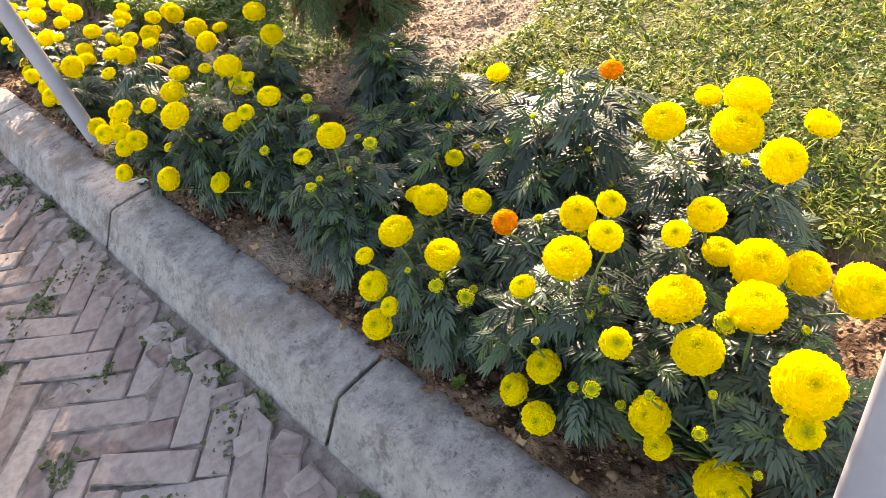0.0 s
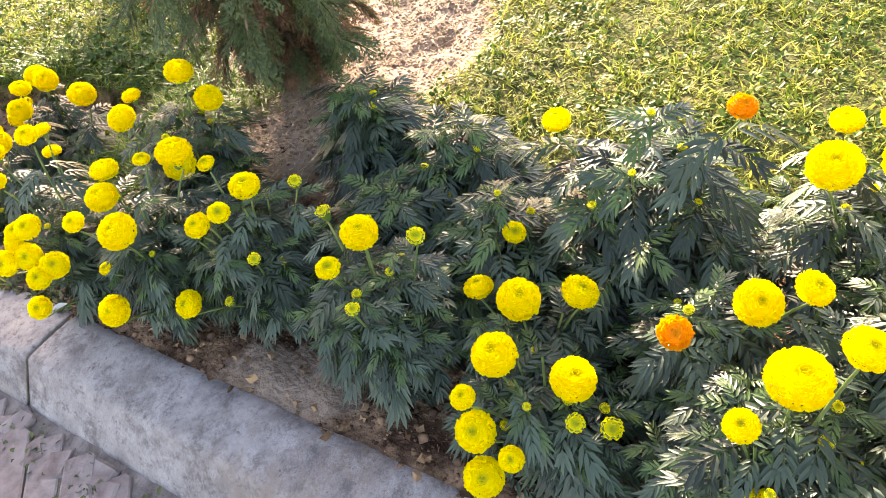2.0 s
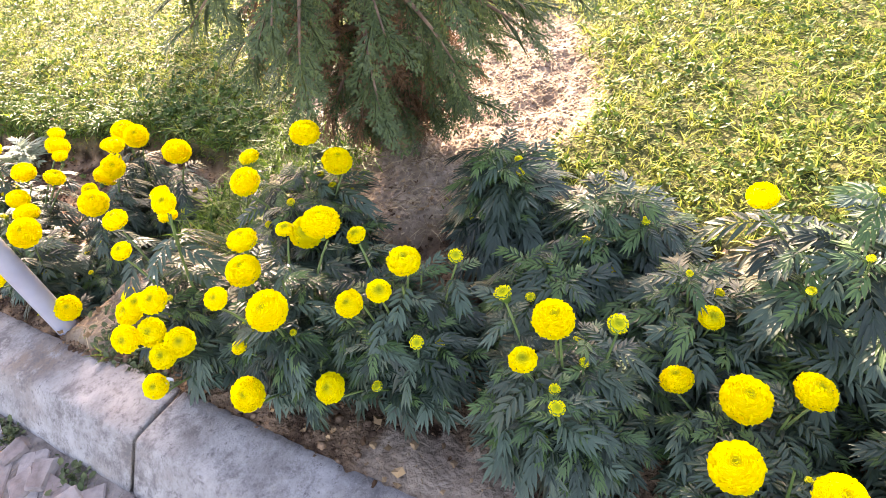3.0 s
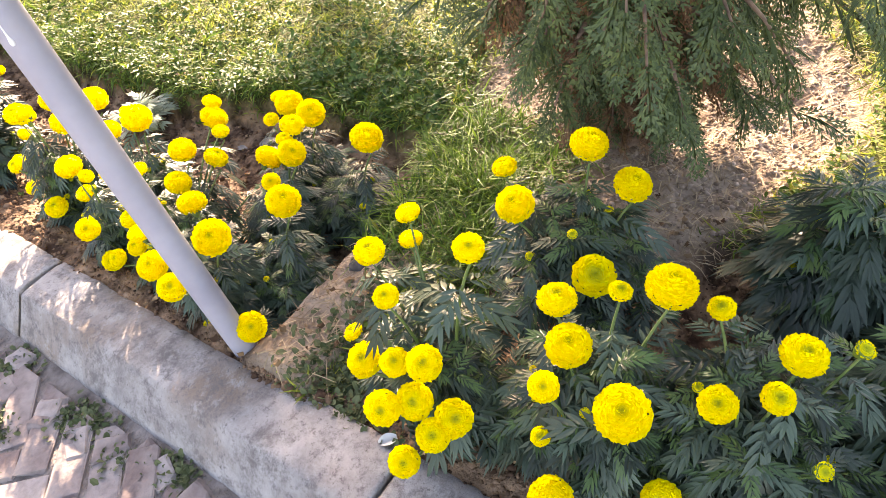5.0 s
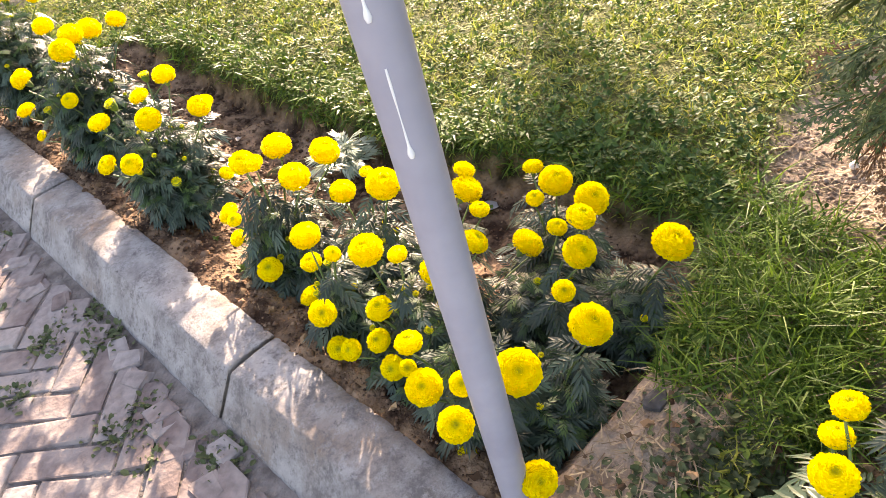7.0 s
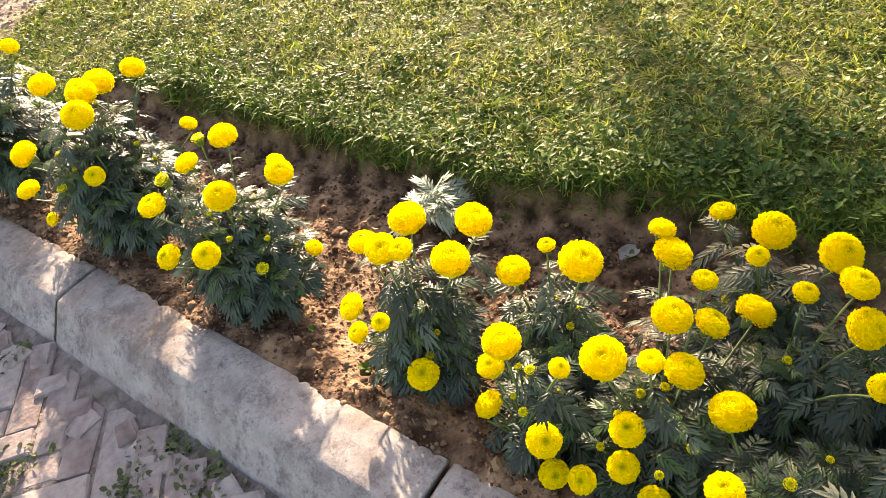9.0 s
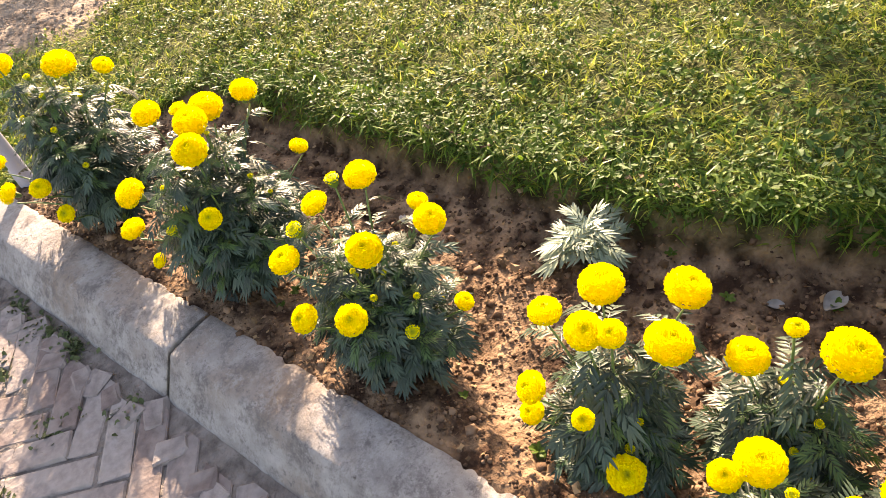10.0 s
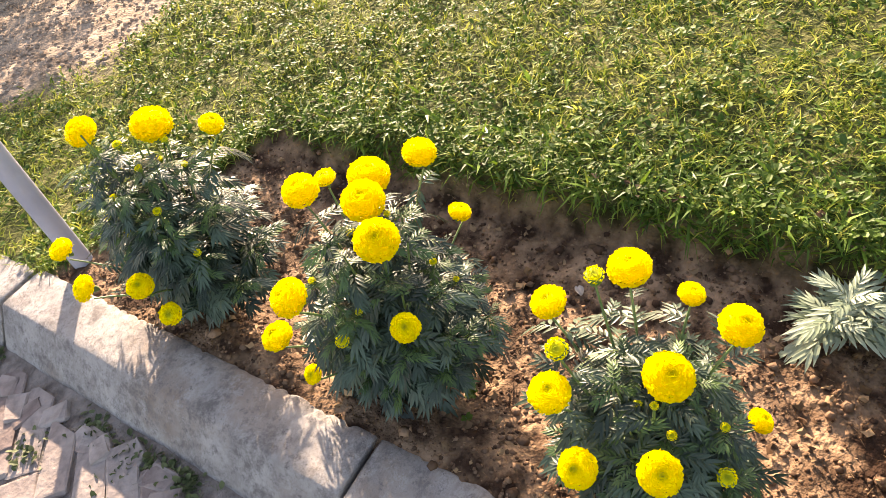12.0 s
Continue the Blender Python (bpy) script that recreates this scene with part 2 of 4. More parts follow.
def tube(points, radii, sides=6):
    """A tapering tube through points, as arrays of vertices and quads."""
    p = np.asarray(points, dtype=float)
    t = unit(np.gradient(p, axis=0))
    ref = np.where(np.abs(t[:, 2:3]) > 0.9, [[1.0, 0, 0]], [[0, 0, 1.0]])
    a = unit(np.cross(t, ref))
    b = np.cross(t, a)
    ang = np.linspace(0, 2 * math.pi, sides, endpoint=False)
    ring = a[:, None] * np.cos(ang)[None, :, None] + b[:, None] * np.sin(ang)[None, :, None]
    v = p[:, None] + ring * np.asarray(radii)[:, None, None]
    f = []
    for i in range(len(p) - 1):
        for j in range(sides):
            k = (j + 1) % sides
            f.append((i * sides + j, i * sides + k, (i + 1) * sides + k, (i + 1) * sides + j))
    return v.reshape(-1, 3), np.array(f)


def smooth01(a, lo, hi):
    t = np.clip((a - lo) / (hi - lo), 0, 1)
    return t * t * (3 - 2 * t)


def wavy(x, y, scale, seed=0.0):
    """Cheap smooth noise over the plan, -1 to 1."""
    x, y = np.asarray(x) * scale + seed, np.asarray(y) * scale - seed
    return (np.sin(1.7 * x + 1.3 * np.sin(1.1 * y)) + np.sin(2.3 * y + 1.7 * np.sin(0.9 * x + 2)) + np.sin(1.3 * x - 2.1 * y + 1)) / 3


# ---- ground ----
EDGE_Y = (-4.0, 0.2, 0.7, 1.28, 1.36, 1.555, 1.60, 1.70, 2.2, 2.7, 4.35, 4.55, 4.7)
EDGE_X = (0.90, 0.84, 0.78, 0.70, 0.05, 0.05, 0.62, 0.86, 0.87, 0.74, 0.72, 0.10, -0.2)


def turf_mask(x, y):
    edge = np.interp(y, EDGE_Y, EDGE_X) + 0.03 * wavy(x, y, 7.0)
    return smooth01(x - edge, -0.03, 0.05)


def dry_mask(x, y, clay_too=True):
    w = 0.10 * wavy(x, y, 5.0, 3.0)
    a = np.hypot((x - 1.27) / 0.70, (y - 1.19) / 0.52) + w
    b = np.hypot((x - 1.0) / 0.75, (y - 6.15) / 0.85) + w
    slab = np.maximum(np.abs(x - 0.23) / 0.20, np.abs(y - 1.505) / 0.095) + 0.6 * w
    clay = np.hypot((x - 0.10) / 0.085, (y - 0.48) / 0.17) + 2.5 * w + 0.15 * wavy(x, y, 40, 2) + (0.0 if clay_too else 9.0)
    return np.maximum(1 - smooth01(np.minimum(np.minimum(a, clay), slab), 0.85, 1.1), 1 - smooth01(b, 0.85, 1.1))


def ground_z(x, y):
    x, y = np.asarray(x, dtype=float), np.asarray(y, dtype=float)
    turf, dry = turf_mask(x, y), dry_mask(x, y, False)
    dip = smooth01(y, 1.5, 1.7) * (1 - smooth01(y, 4.0, 4.4))
    bed = 0.092 - 0.022 * smooth01(x, 0.03, 0.25) - dip * 0.085 * smooth01(x, 0.05, 0.30)
    bed = bed + (0.009 * wavy(x, y, 16) + 0.007 * wavy(x, y, 39, 1) + 0.005 * wavy(x, y, 95, 2)) * smooth01(x, -0.03, 0.08)
    lawn = 0.10 + 0.045 * smooth01(x, 0.7, 1.25) + 0.008 * wavy(x, y, 5)
    z = bed + (lawn - bed) * turf
    z = z + dry * (0.115 + 0.012 * wavy(x, y, 12) + 0.006 * wavy(x, y, 33) - z) - 0.05 * np.exp(-((x - 1.36) ** 2 + (y - 0.84) ** 2) / 0.0035)
    path = 1 - smooth01(x, -0.09, 0.022)
    return z + path * (-0.0062 + 0.0030 * wavy(x, y, 9, 4) + 0.0025 * wavy(x, y, 30) + 0.0015 * wavy(x, y, 80) - z)


fine_x, fine_y = np.arange(-1.3, 2.7, 0.02), np.arange(-1.5, 7.2, 0.02)
far = np.array([0.2, 0.5, 1, 2, 4, 8, 16, 32, 64, 128, 256, 512])
gx = np.concatenate([fine_x[0] - far[::-1], fine_x, fine_x[-1] + far])
gy = np.concatenate([fine_y[0] - far[::-1], fine_y, fine_y[-1] + far])
GX, GY = np.meshgrid(gx, gy, indexing="ij")
GZ = ground_z(GX, GY)
nx, ny = GX.shape
idx = np.arange(nx * ny).reshape(nx, ny)
quads = np.stack([idx[:-1, :-1], idx[1:, :-1], idx[1:, 1:], idx[:-1, 1:]], axis=-1).reshape(-1, 4)
ground_mesh = solid("ground", np.stack([GX, GY, GZ], -1).reshape(-1, 3), quads, M_GROUND)
mask(ground_mesh, "turf", turf_mask(GX, GY).ravel())
mask(ground_mesh, "dry", dry_mask(GX, GY).ravel())
mask(ground_mesh, "sand", (1 - smooth01(GX, -0.10, -0.06)).ravel())
ground = tagged(new("ground", ground_mesh), "brown bed soil, worn lawn earth and pale dry tree basin", "ground", kind="structure")


# ---- kerb: cast concrete lengths with open joints ----
def kerb_length(y0, y1, seed):
    prof = [(0.0, -0.12), (0.002, 0.04), (0.0, 0.088), (-0.005, 0.099), (-0.022, 0.103), (-0.04, 0.104), (-0.06, 0.104), (-0.08, 0.104), (-0.099, 0.103), (-0.106, 0.099), (-0.112, 0.089),
            (-0.124, 0.072), (-0.136, 0.055), (-0.148, 0.038), (-0.160, 0.021), (-0.172, 0.004), (-0.180, -0.015), (-0.185, -0.12)]
    ys = np.linspace(y0, y1, 220)
    v = []
    for i, y in enumerate(ys):
        end = min(y - y0, y1 - y)
        pinch = 0.006 * math.exp(-end / 0.008)
        for j, (x, z) in enumerate(prof):
            q = Vector((x * 9 + seed, y * 9, z * 9))
            big, small = noise.noise(q), noise.noise(q * 4.1)
            chip = max(0.0, 0.6 * noise.noise(Vector((seed, y * 14, 3.0 + 5 * x))) + 0.6 * noise.noise(Vector((seed, y * 47, 1.0 + 5 * x))) - 0.10) * (0.018 if j in (2, 3) else 0.010 if j in (9, 10) else 0)
            wide = (0.044 - 0.016 * float(smooth01(y, 1.3, 1.6))) * float(smooth01(x, -0.07, -0.002))
            v.append((x + wide + 0.0022 * big + 0.002 * small - (chip if j in (1, 2, 3) else 0), y, z + 0.003 * big + 0.0016 * small - chip * 0.5 - pinch))
    k = len(prof)
    f = [(i * k + j, i * k + j + 1, (i + 1) * k + j + 1, (i + 1) * k + j) for i in range(len(ys) - 1) for j in range(k - 1)]
    me = solid("kerb_stone", v, f, M_KERB)
    bm = bmesh.new()
    bm.from_mesh(me)
    bmesh.ops.holes_fill(bm, edges=[e for e in bm.edges if e.is_boundary], sides=0)
    bmesh.ops.recalc_face_normals(bm, faces=bm.faces)
    bm.to_mesh(me)
    bm.free()
    return me


kerb = tagged(new("kerb"), "low weathered grey concrete kerb with open joints", "kerb", kind="structure")
joints = [-3.47, -2.31, -1.155, 0.0, 1.152, 2.312, 3.468, 4.63, 5.79, 6.95, 8.1]
for i in range(len(joints) - 1):
    part("kerb_stone", kerb_length(joints[i] + 0.0045, joints[i + 1] - 0.0045, 3.7 * i), kerb)


# ---- marigolds ----
def leaf_template(pairs, droop, seed):
    """A feathered leaf, length 1 along +Y: lance-shaped leaflets in pairs and one at the end."""
    r = np.random.default_rng(seed)
    v, f = [], []

    def leaflet(base, d, length, width):
        side = np.array([d[1], -d[0], 0.0])
        o = len(v)
        bow = -0.10 * length
        low, high, tip = base + d * length * 0.28, base + d * length * 0.62, base + d * length
        v.extend([base, low + side * width * 0.85 + (0, 0, 0.25 * width), low + (0, 0, bow * 0.1), low - side * width * 0.85 + (0, 0, 0.25 * width),
                  high + side * width * 0.8 + (0, 0, bow * 0.4 + 0.2 * width), high + (0, 0, bow * 0.4), high - side * width * 0.8 + (0, 0, bow * 0.4 + 0.2 * width), tip + (0, 0, bow)])
        f.extend([(o, o + 1, o + 2), (o, o + 2, o + 3), (o + 1, o + 4, o + 5), (o + 1, o + 5, o + 2), (o + 2, o + 5, o + 6), (o + 2, o + 6, o + 3), (o + 4, o + 7, o + 5), (o + 5, o + 7, o + 6)])

    for i in range(pairs):
        t = 0.16 + 0.66 * i / (pairs - 1)
        size = 0.27 + 0.20 * math.sin(math.pi * (0.10 + 0.72 * t))
        for s in (-1, 1):
            a = radians(62 - 36 * t + r.uniform(-6, 6))
            d = np.array([s * math.sin(a), math.cos(a), r.uniform(-0.30, 0.12)])
            leaflet(np.array([0, t + r.uniform(-0.02, 0.02), 0.0]), d, size * r.uniform(0.88, 1.08), 0.062)
    leaflet(np.array([0, 0.80, 0.0]), np.array([0, 1.0, 0]), 0.36, 0.055)
    o = len(v)
    v.extend([np.array(p) for p in ((-0.010, 0, 0), (0.010, 0, 0), (0.008, 0.5, 0.002), (-0.008, 0.5, 0.002), (0, 0.95, 0))])
    f.extend([(o, o + 1, o + 2), (o, o + 2, o + 3), (o + 3, o + 2, o + 4)])
    v = np.array(v)
    v[:, 2] -= droop * v[:, 1] ** 2
    return v, np.array(f)


LEAVES = [leaf_template(5, 0.50, 1), leaf_template(5, 0.70, 2), leaf_template(5, 0.90, 3), leaf_template(5, 0.35, 4)]


def bloom_mesh(name, mat, count, heart, seed, flat=0.72, fine=1.0):
    """A double flower head, radius 1: many short ruffled petals over a flattened ball."""
    r = np.random.default_rng(seed)
    v, f, h = [], [], []
    for i in range(count):
        c = 1 - 1.72 * (i + 0.5) / count
        lat = math.acos(c)
        az = i * 2.39996 + r.uniform(-0.2, 0.2)
        s = math.sin(lat)
        out = np.array([s * math.cos(az), s * math.sin(az), c])
        dimple = 0.16 * math.exp(-(lat / 0.30) ** 2)
        p = np.array([out[0], out[1], out[2] * flat - dimple]) * r.uniform(0.86, 0.97)
        east = np.array([-math.sin(az), math.cos(az), 0])
        north = np.cross(out, east)
        grow = unit(out * 1.0 - north * -0.5 * min(1, lat) + r.normal(0, 0.18, 3))
        w, ln = fine * (0.15 + 0.05 * s) * r.uniform(0.8, 1.2), fine * (0.16 + 0.07 * s) * r.uniform(0.8, 1.25)
        wide = unit(np.cross(grow, north) + r.normal(0, 0.25, 3))
        o = len(v)
        ruff = r.uniform(-0.05, 0.05, 4) * fine
        v.extend([p - wide * w * 0.35, p + wide * w * 0.35,
                  p + wide * w * 1.0 + grow * ln * 0.85 + north * ruff[0], p + wide * w * 0.35 + grow * ln * 1.15 + north * ruff[1],
                  p - wide * w * 0.35 + grow * ln * 1.05 + north * ruff[2], p - wide * w * 1.0 + grow * ln * 0.85 + north * ruff[3]])
        f.extend([(o, o + 1, o + 2), (o, o + 2, o + 3), (o, o + 3, o + 4), (o, o + 4, o + 5)])
        g = math.exp(-(lat / max(heart, 0.01)) ** 2) * 1.0 if heart else 0
        h.extend([g] * 6)
    # the inner ball behind the petals
    o = len(v)
    for a in range(7):
        la = a / 6 * 2.3
        for b in range(12):
            lo = b / 12 * 2 * math.pi
            v.append(np.array([math.sin(la) * math.cos(lo), math.sin(la) * math.sin(lo), math.cos(la) * flat - 0.16 * math.exp(-(la / 0.3) ** 2)]) * 0.86)
            h.append(math.exp(-(la / max(heart, 0.01)) ** 2) if heart else 0)
    for a in range(6):
        for b in range(12):
            q = (o + a * 12 + b, o + (a + 1) * 12 + b, o + (a + 1) * 12 + (b + 1) % 12, o + a * 12 + (b + 1) % 12)
            f.extend([(q[0], q[1], q[2]), (q[0], q[2], q[3])])
    me = solid(name, np.array(v), np.array(f), mat)
    mask(me, "heart", h)
    return me


def lathe(rings, sides=10):
    v = [(r * math.cos(2 * math.pi * j / sides), r * math.sin(2 * math.pi * j / sides), z) for r, z in rings for j in range(sides)]
    f = [(i * sides + j, i * sides + (j + 1) % sides, (i + 1) * sides + (j + 1) % sides, (i + 1) * sides + j) for i in range(len(rings) - 1) for j in range(sides)]
    return np.array(v), np.array(f)


def bud_mesh():
    """A ribbed green cup, radius 1, for opening buds."""
    v, f = lathe([(0.10, -1.6), (0.45, -1.25), (0.72, -0.7), (0.88, 0.0), (1.0, 0.35), (0.86, 0.42), (0.55, 0.30), (0.05, 0.22)], 14)
    v[:, :2] *= (1 + 0.05 * np.cos(7 * np.arctan2(v[:, 1], v[:, 0])))[:, None]
    return solid("bud", v, f, M_BUD)


BLOOMS = {"full": [bloom_mesh("bloom", M_PETAL, 820, 0.09, s, 0.78, 0.52) for s in (1, 2, 3)],
          "open": [bloom_mesh("bloom", M_PETAL, 520, 0.28, s, 0.66, 0.60) for s in (4, 5)],
          "young": [bloom_mesh("bloom", M_PETAL, 260, 0.48, s, 0.55, 0.80) for s in (6, 7)],
          "orange": [bloom_mesh("bloom", M_ORANGE, 240, 0.30, 8, 0.60, 0.9)]}
BUD = bud_mesh()
BUD_CROWN = bloom_mesh("crown", M_PETAL, 70, 0.75, 9, 0.40)
CALYX = solid("calyx", *lathe([(0.08, -1.15), (0.20, -1.0), (0.30, -0.75), (0.34, -0.42), (0.30, -0.2)], 10), M_STEM)


def aim(p, n, size, spin):
    z = Vector(n).normalized()
    x = z.orthogonal().normalized()
    return Matrix.Translation(p) @ Matrix((x, z.cross(x), z)).transposed().to_4x4() @ Matrix.Rotation(spin, 4, "Z") @ Matrix.Scale(size, 4)


HEADS, SPROUTS = [], []


def marigold(x, y, spread, height, shoots, heads, leaf=M_LEAF, buds=0.34, leaf_size=0.068, label="", reach=0.055, lush=1.4):
    """One bushy plant: shoots from one foot, feathered leaves in pairs along them, flower heads and buds on top."""
    r = np.random.default_rng(int(1000 * (x + 3) + 7919 * (y + 5)))
    z0 = float(ground_z(x, y)) - 0.01
    foot = np.array([x, y, z0])
    full = [hd for hd in heads if hd[4] != "bud"]
    say = label or ("bushy dark green marigold in bloom with yellow heads in the bed" if len(full) > 1 else "dark green leafy marigold with few flowers in the bed")
    plant = tagged(new("marigold_plant"), say, "flower plant", "marigolds in the flower bed")
    plant.location = foot
    tips = []
    for hx, hy, hz, d, kind in heads:
        tips.append((np.array([hx, hy, hz]), d, kind))
    if leaf is not M_YOUNG:
        shoots = round(lush * shoots)
    for i in range(shoots):
        a = i * 2.39996 + r.uniform(-0.3, 0.3)
        q = math.sqrt((i + 0.5) / shoots)
        h = height * (1 - 0.62 * q * q) * r.uniform(0.82, 1.05)
        kind = "bud" if r.random() < buds and q < 0.85 else "leaf"
        tips.append((np.array([max(x + 0.9 * spread * q * math.cos(a), reach + 0.05), y + 0.9 * spread * q * math.sin(a), z0 + h]), r.uniform(0.013, 0.021), kind))
    pos, fwd, ups, size = [], [], [], []
    sv, sf = [], []
    for tip, d, kind in tips:
        flower = kind in ("full", "open", "young", "orange")
        end = tip - np.array([0, 0, d * (0.55 if flower else 0.5 if kind == "bud" else 0)])
        ctrl = foot * 0.6 + end * 0.4
        ctrl[2] = z0 + (0.75 if flower else 0.45) * (end[2] - z0)
        s = np.linspace(0, 1, 9)[:, None]
        curve = foot * (1 - s) ** 2 + 2 * ctrl * s * (1 - s) + end * s ** 2
        tv, tf = tube(curve - foot, np.linspace(0.0042, 0.0020, 9), 5)
        if kind == "leaf":
            sf.append(tf + sum(len(a) for a in sv))
            sv.append(tv)
        else:
            stalk = part("stalk", solid("stalk", tv, tf, M_STEM), plant)
        lean = unit((end - curve[-2])) * 0.7 + np.array([-0.20, -0.25, 0.75]) + r.normal(0, 0.16, 3)
        spin = r.uniform(0, 6.28)
        if flower:
            ms = BLOOMS[kind]
            head = part("flower_head", ms[int(r.integers(len(ms)))], plant, {"orange": "orange ruffled flower head", "young": "half-open yellow head with green heart"}.get(kind, ""))
            head.matrix_basis = aim(Vector(tip - foot), lean, d * 0.43, spin)
            cup = part("calyx", CALYX, head)
        elif kind == "bud":
            b = part("bud", BUD, plant, "green opening bud")
            b.matrix_basis = aim(Vector(tip - foot), lean, d * 0.42, spin)
            c = part("crown", BUD_CROWN, b)
            c.location = (0, 0, 0.30)
            c.scale = (0.98, 0.98, 0.98)
        # leaves in opposite pairs along the shoot
        nodes, low, top = (5, 0.55, 0.90) if flower else (6, 0.62, 0.98)
        turn = r.uniform(0, 6.28)
        for j in range(nodes):
            t = low + (top - low) * j / (nodes - 1)
            p = foot * (1 - t) ** 2 + 2 * ctrl * t * (1 - t) + end * t * t
            turn += math.pi / 2 + r.uniform(-0.35, 0.35)
            out = (p[:2] - foot[:2]) / max(spread, 0.08)
            for s2 in (0, math.pi):
                up = -0.10 + 0.30 * t if flower else 0.14 * j
                if leaf is M_YOUNG:
                    up = 0.55 + 0.25 * j
                dvec = np.array([math.cos(turn + s2) + 0.45 * out[0], math.sin(turn + s2) + 0.45 * out[1], up + r.uniform(-0.2, 0.2)])
                pos.append(p)
                fwd.append(dvec)
                ups.append(np.array([-0.05 + 0.2 * out[0], -0.05 + 0.2 * out[1], 1.0]) + r.normal(0, 0.15, 3))
                size.append(leaf_size * r.uniform(0.8, 1.15) * (1.0 if flower else 1.14 - 0.09 * j))
        if not flower and leaf is not M_YOUNG:
            for j in range(5):
                a = j * 2.39996 + turn
                pos.append(end - np.array([0, 0, 0.004 * j]))
                fwd.append(np.array([math.cos(a), math.sin(a), 0.8 - 0.13 * j + r.uniform(-0.15, 0.15)]))
                ups.append(np.array([-0.1, -0.1, 1.0]) + r.normal(0, 0.2, 3))
                size.append(-leaf_size * r.uniform(0.42, 0.62))
    pos, fwd, ups, size = np.array(pos), np.array(fwd), np.array(ups), np.array(size)
    fresh = size < 0
    size = np.abs(size)
    HEADS.extend(hd[:4] for hd in heads)
    SPROUTS.append((plant, foot, leaf, reach, r, pos, fwd, ups, size, fresh))
    if sv:
        part("stem", solid("stem", np.concatenate(sv), np.concatenate(sf), M_STEM), plant)
    return plant


def dress(plant, foot, leaf, reach, r, pos, fwd, ups, size, fresh):
    """The foliage of a plant: leaves keep off the kerb and leave all flower heads standing clear."""
    keep = (pos + unit(fwd) * size[:, None])[:, 0] > reach
    for share, margin in ((0.35, 0.022), (0.65, 0.026), (1.0, 0.014)):
        mid = pos + unit(fwd) * size[:, None] * share
        for hx, hy, hz, d in HEADS:
            rel = mid - (hx, hy, hz)
            for lift in (np.array([-0.38, -0.38, 0.84]), np.array([-0.48, -0.56, 0.68])):
                along = rel @ lift
                off = np.linalg.norm(rel - along[:, None] * lift, axis=1)
                keep &= ~((along > -0.5 * d) & (along < 0.24) & (off < 0.5 * d + margin))
    pos, fwd, ups, size, fresh = pos[keep] - foot, fwd[keep], ups[keep], size[keep], fresh[keep]
    pick = r.integers(0, len(LEAVES), len(pos))
    vs, fs, slot, tone, o = [], [], [], [], 0
    for k, (tv, tf) in enumerate(LEAVES):
        for q, kind in enumerate((~fresh, fresh)):
            w = (pick == k) & kind
            if w.any():
                v, f = scatter(tv, tf, pos[w], fwd[w], ups[w], size[w])
                vs.append(v)
                fs.append(f + o)
                slot.append(np.full(len(f), q, dtype=np.int32))
                tone.append(np.repeat(r.random(int(w.sum())), len(tv)))
                o += len(v)
    leaves = solid("foliage", np.concatenate(vs), np.concatenate(fs), leaf, smooth=False)
    mask(leaves, "tone", np.concatenate(tone))
    leaves.materials.append(M_FRESH)
    leaves.polygons.foreach_set("material_index", np.concatenate(slot))
    part("foliage", leaves, plant)


marigold(0.24, -0.66, 0.24, 0.36, 17, [(0.160, -0.697, 0.150, 0.095, "full"), (0.213, -0.764, 0.412, 0.100, "full"), (0.170, -0.783, 0.378, 0.053, "young"), (0.248, -0.554, 0.419, 0.092, "full"), (0.303, -0.651, 0.411, 0.092, "full"), (0.196, -0.620, 0.395, 0.080, "full"), (0.261, -0.626, 0.396, 0.038, "bud"), (0.134, -0.582, 0.273, 0.071, "full"), (0.125, -0.603, 0.219, 0.050, "open"), (0.161, -0.507, 0.058, 0.055, "young"), (0.130, -0.665, 0.305, 0.024, "bud")])
marigold(0.18, -0.38, 0.17, 0.36, 16, [(0.136, -0.523, 0.405, 0.051, "young"), (0.121, -0.384, 0.258, 0.067, "open"), (0.089, -0.333, 0.185, 0.066, "open"), (0.073, -0.400, 0.173, 0.067, "open"), (0.078, -0.517, 0.348, 0.029, "bud"), (0.212, -0.382, 0.444, 0.086, "full"), (0.238, -0.439, 0.499, 0.059, "open"), (0.148, -0.336, 0.406, 0.048, "open")])
marigold(0.43, -0.52, 0.20, 0.33, 15, [(0.393, -0.612, 0.403, 0.094, "full"), (0.464, -0.664, 0.352, 0.083, "full"), (0.484, -0.741, 0.339, 0.099, "full"), (0.429, -0.504, 0.432, 0.070, "full"), (0.320, -0.510, 0.475, 0.048, "open"), (0.433, -0.530, 0.357, 0.064, "open")])
marigold(0.36, -0.25, 0.15, 0.34, 11, [(0.333, -0.314, 0.419, 0.072, "full"), (0.347, -0.374, 0.458, 0.054, "open"), (0.234, -0.230, 0.435, 0.048, "orange")])
marigold(0.17, -0.05, 0.15, 0.27, 15, [(0.173, -0.107, 0.341, 0.075, "full"), (0.164, 0.016, 0.350, 0.079, "full"), (0.087, 0.033, 0.334, 0.043, "open"), (0.073, 0.015, 0.270, 0.070, "open"), (0.056, -0.053, 0.265, 0.043, "open"), (0.042, -0.002, 0.191, 0.071, "open"), (0.126, -0.126, 0.304, 0.031, "bud"), (0.156, -0.168, 0.270, 0.037, "bud")], reach=0.07)
marigold(0.29, 0.02, 0.14, 0.27, 9, [(0.277, 0.028, 0.348, 0.080, "full"), (0.323, 0.137, 0.285, 0.059, "open"), (0.331, -0.055, 0.340, 0.067, "open")])
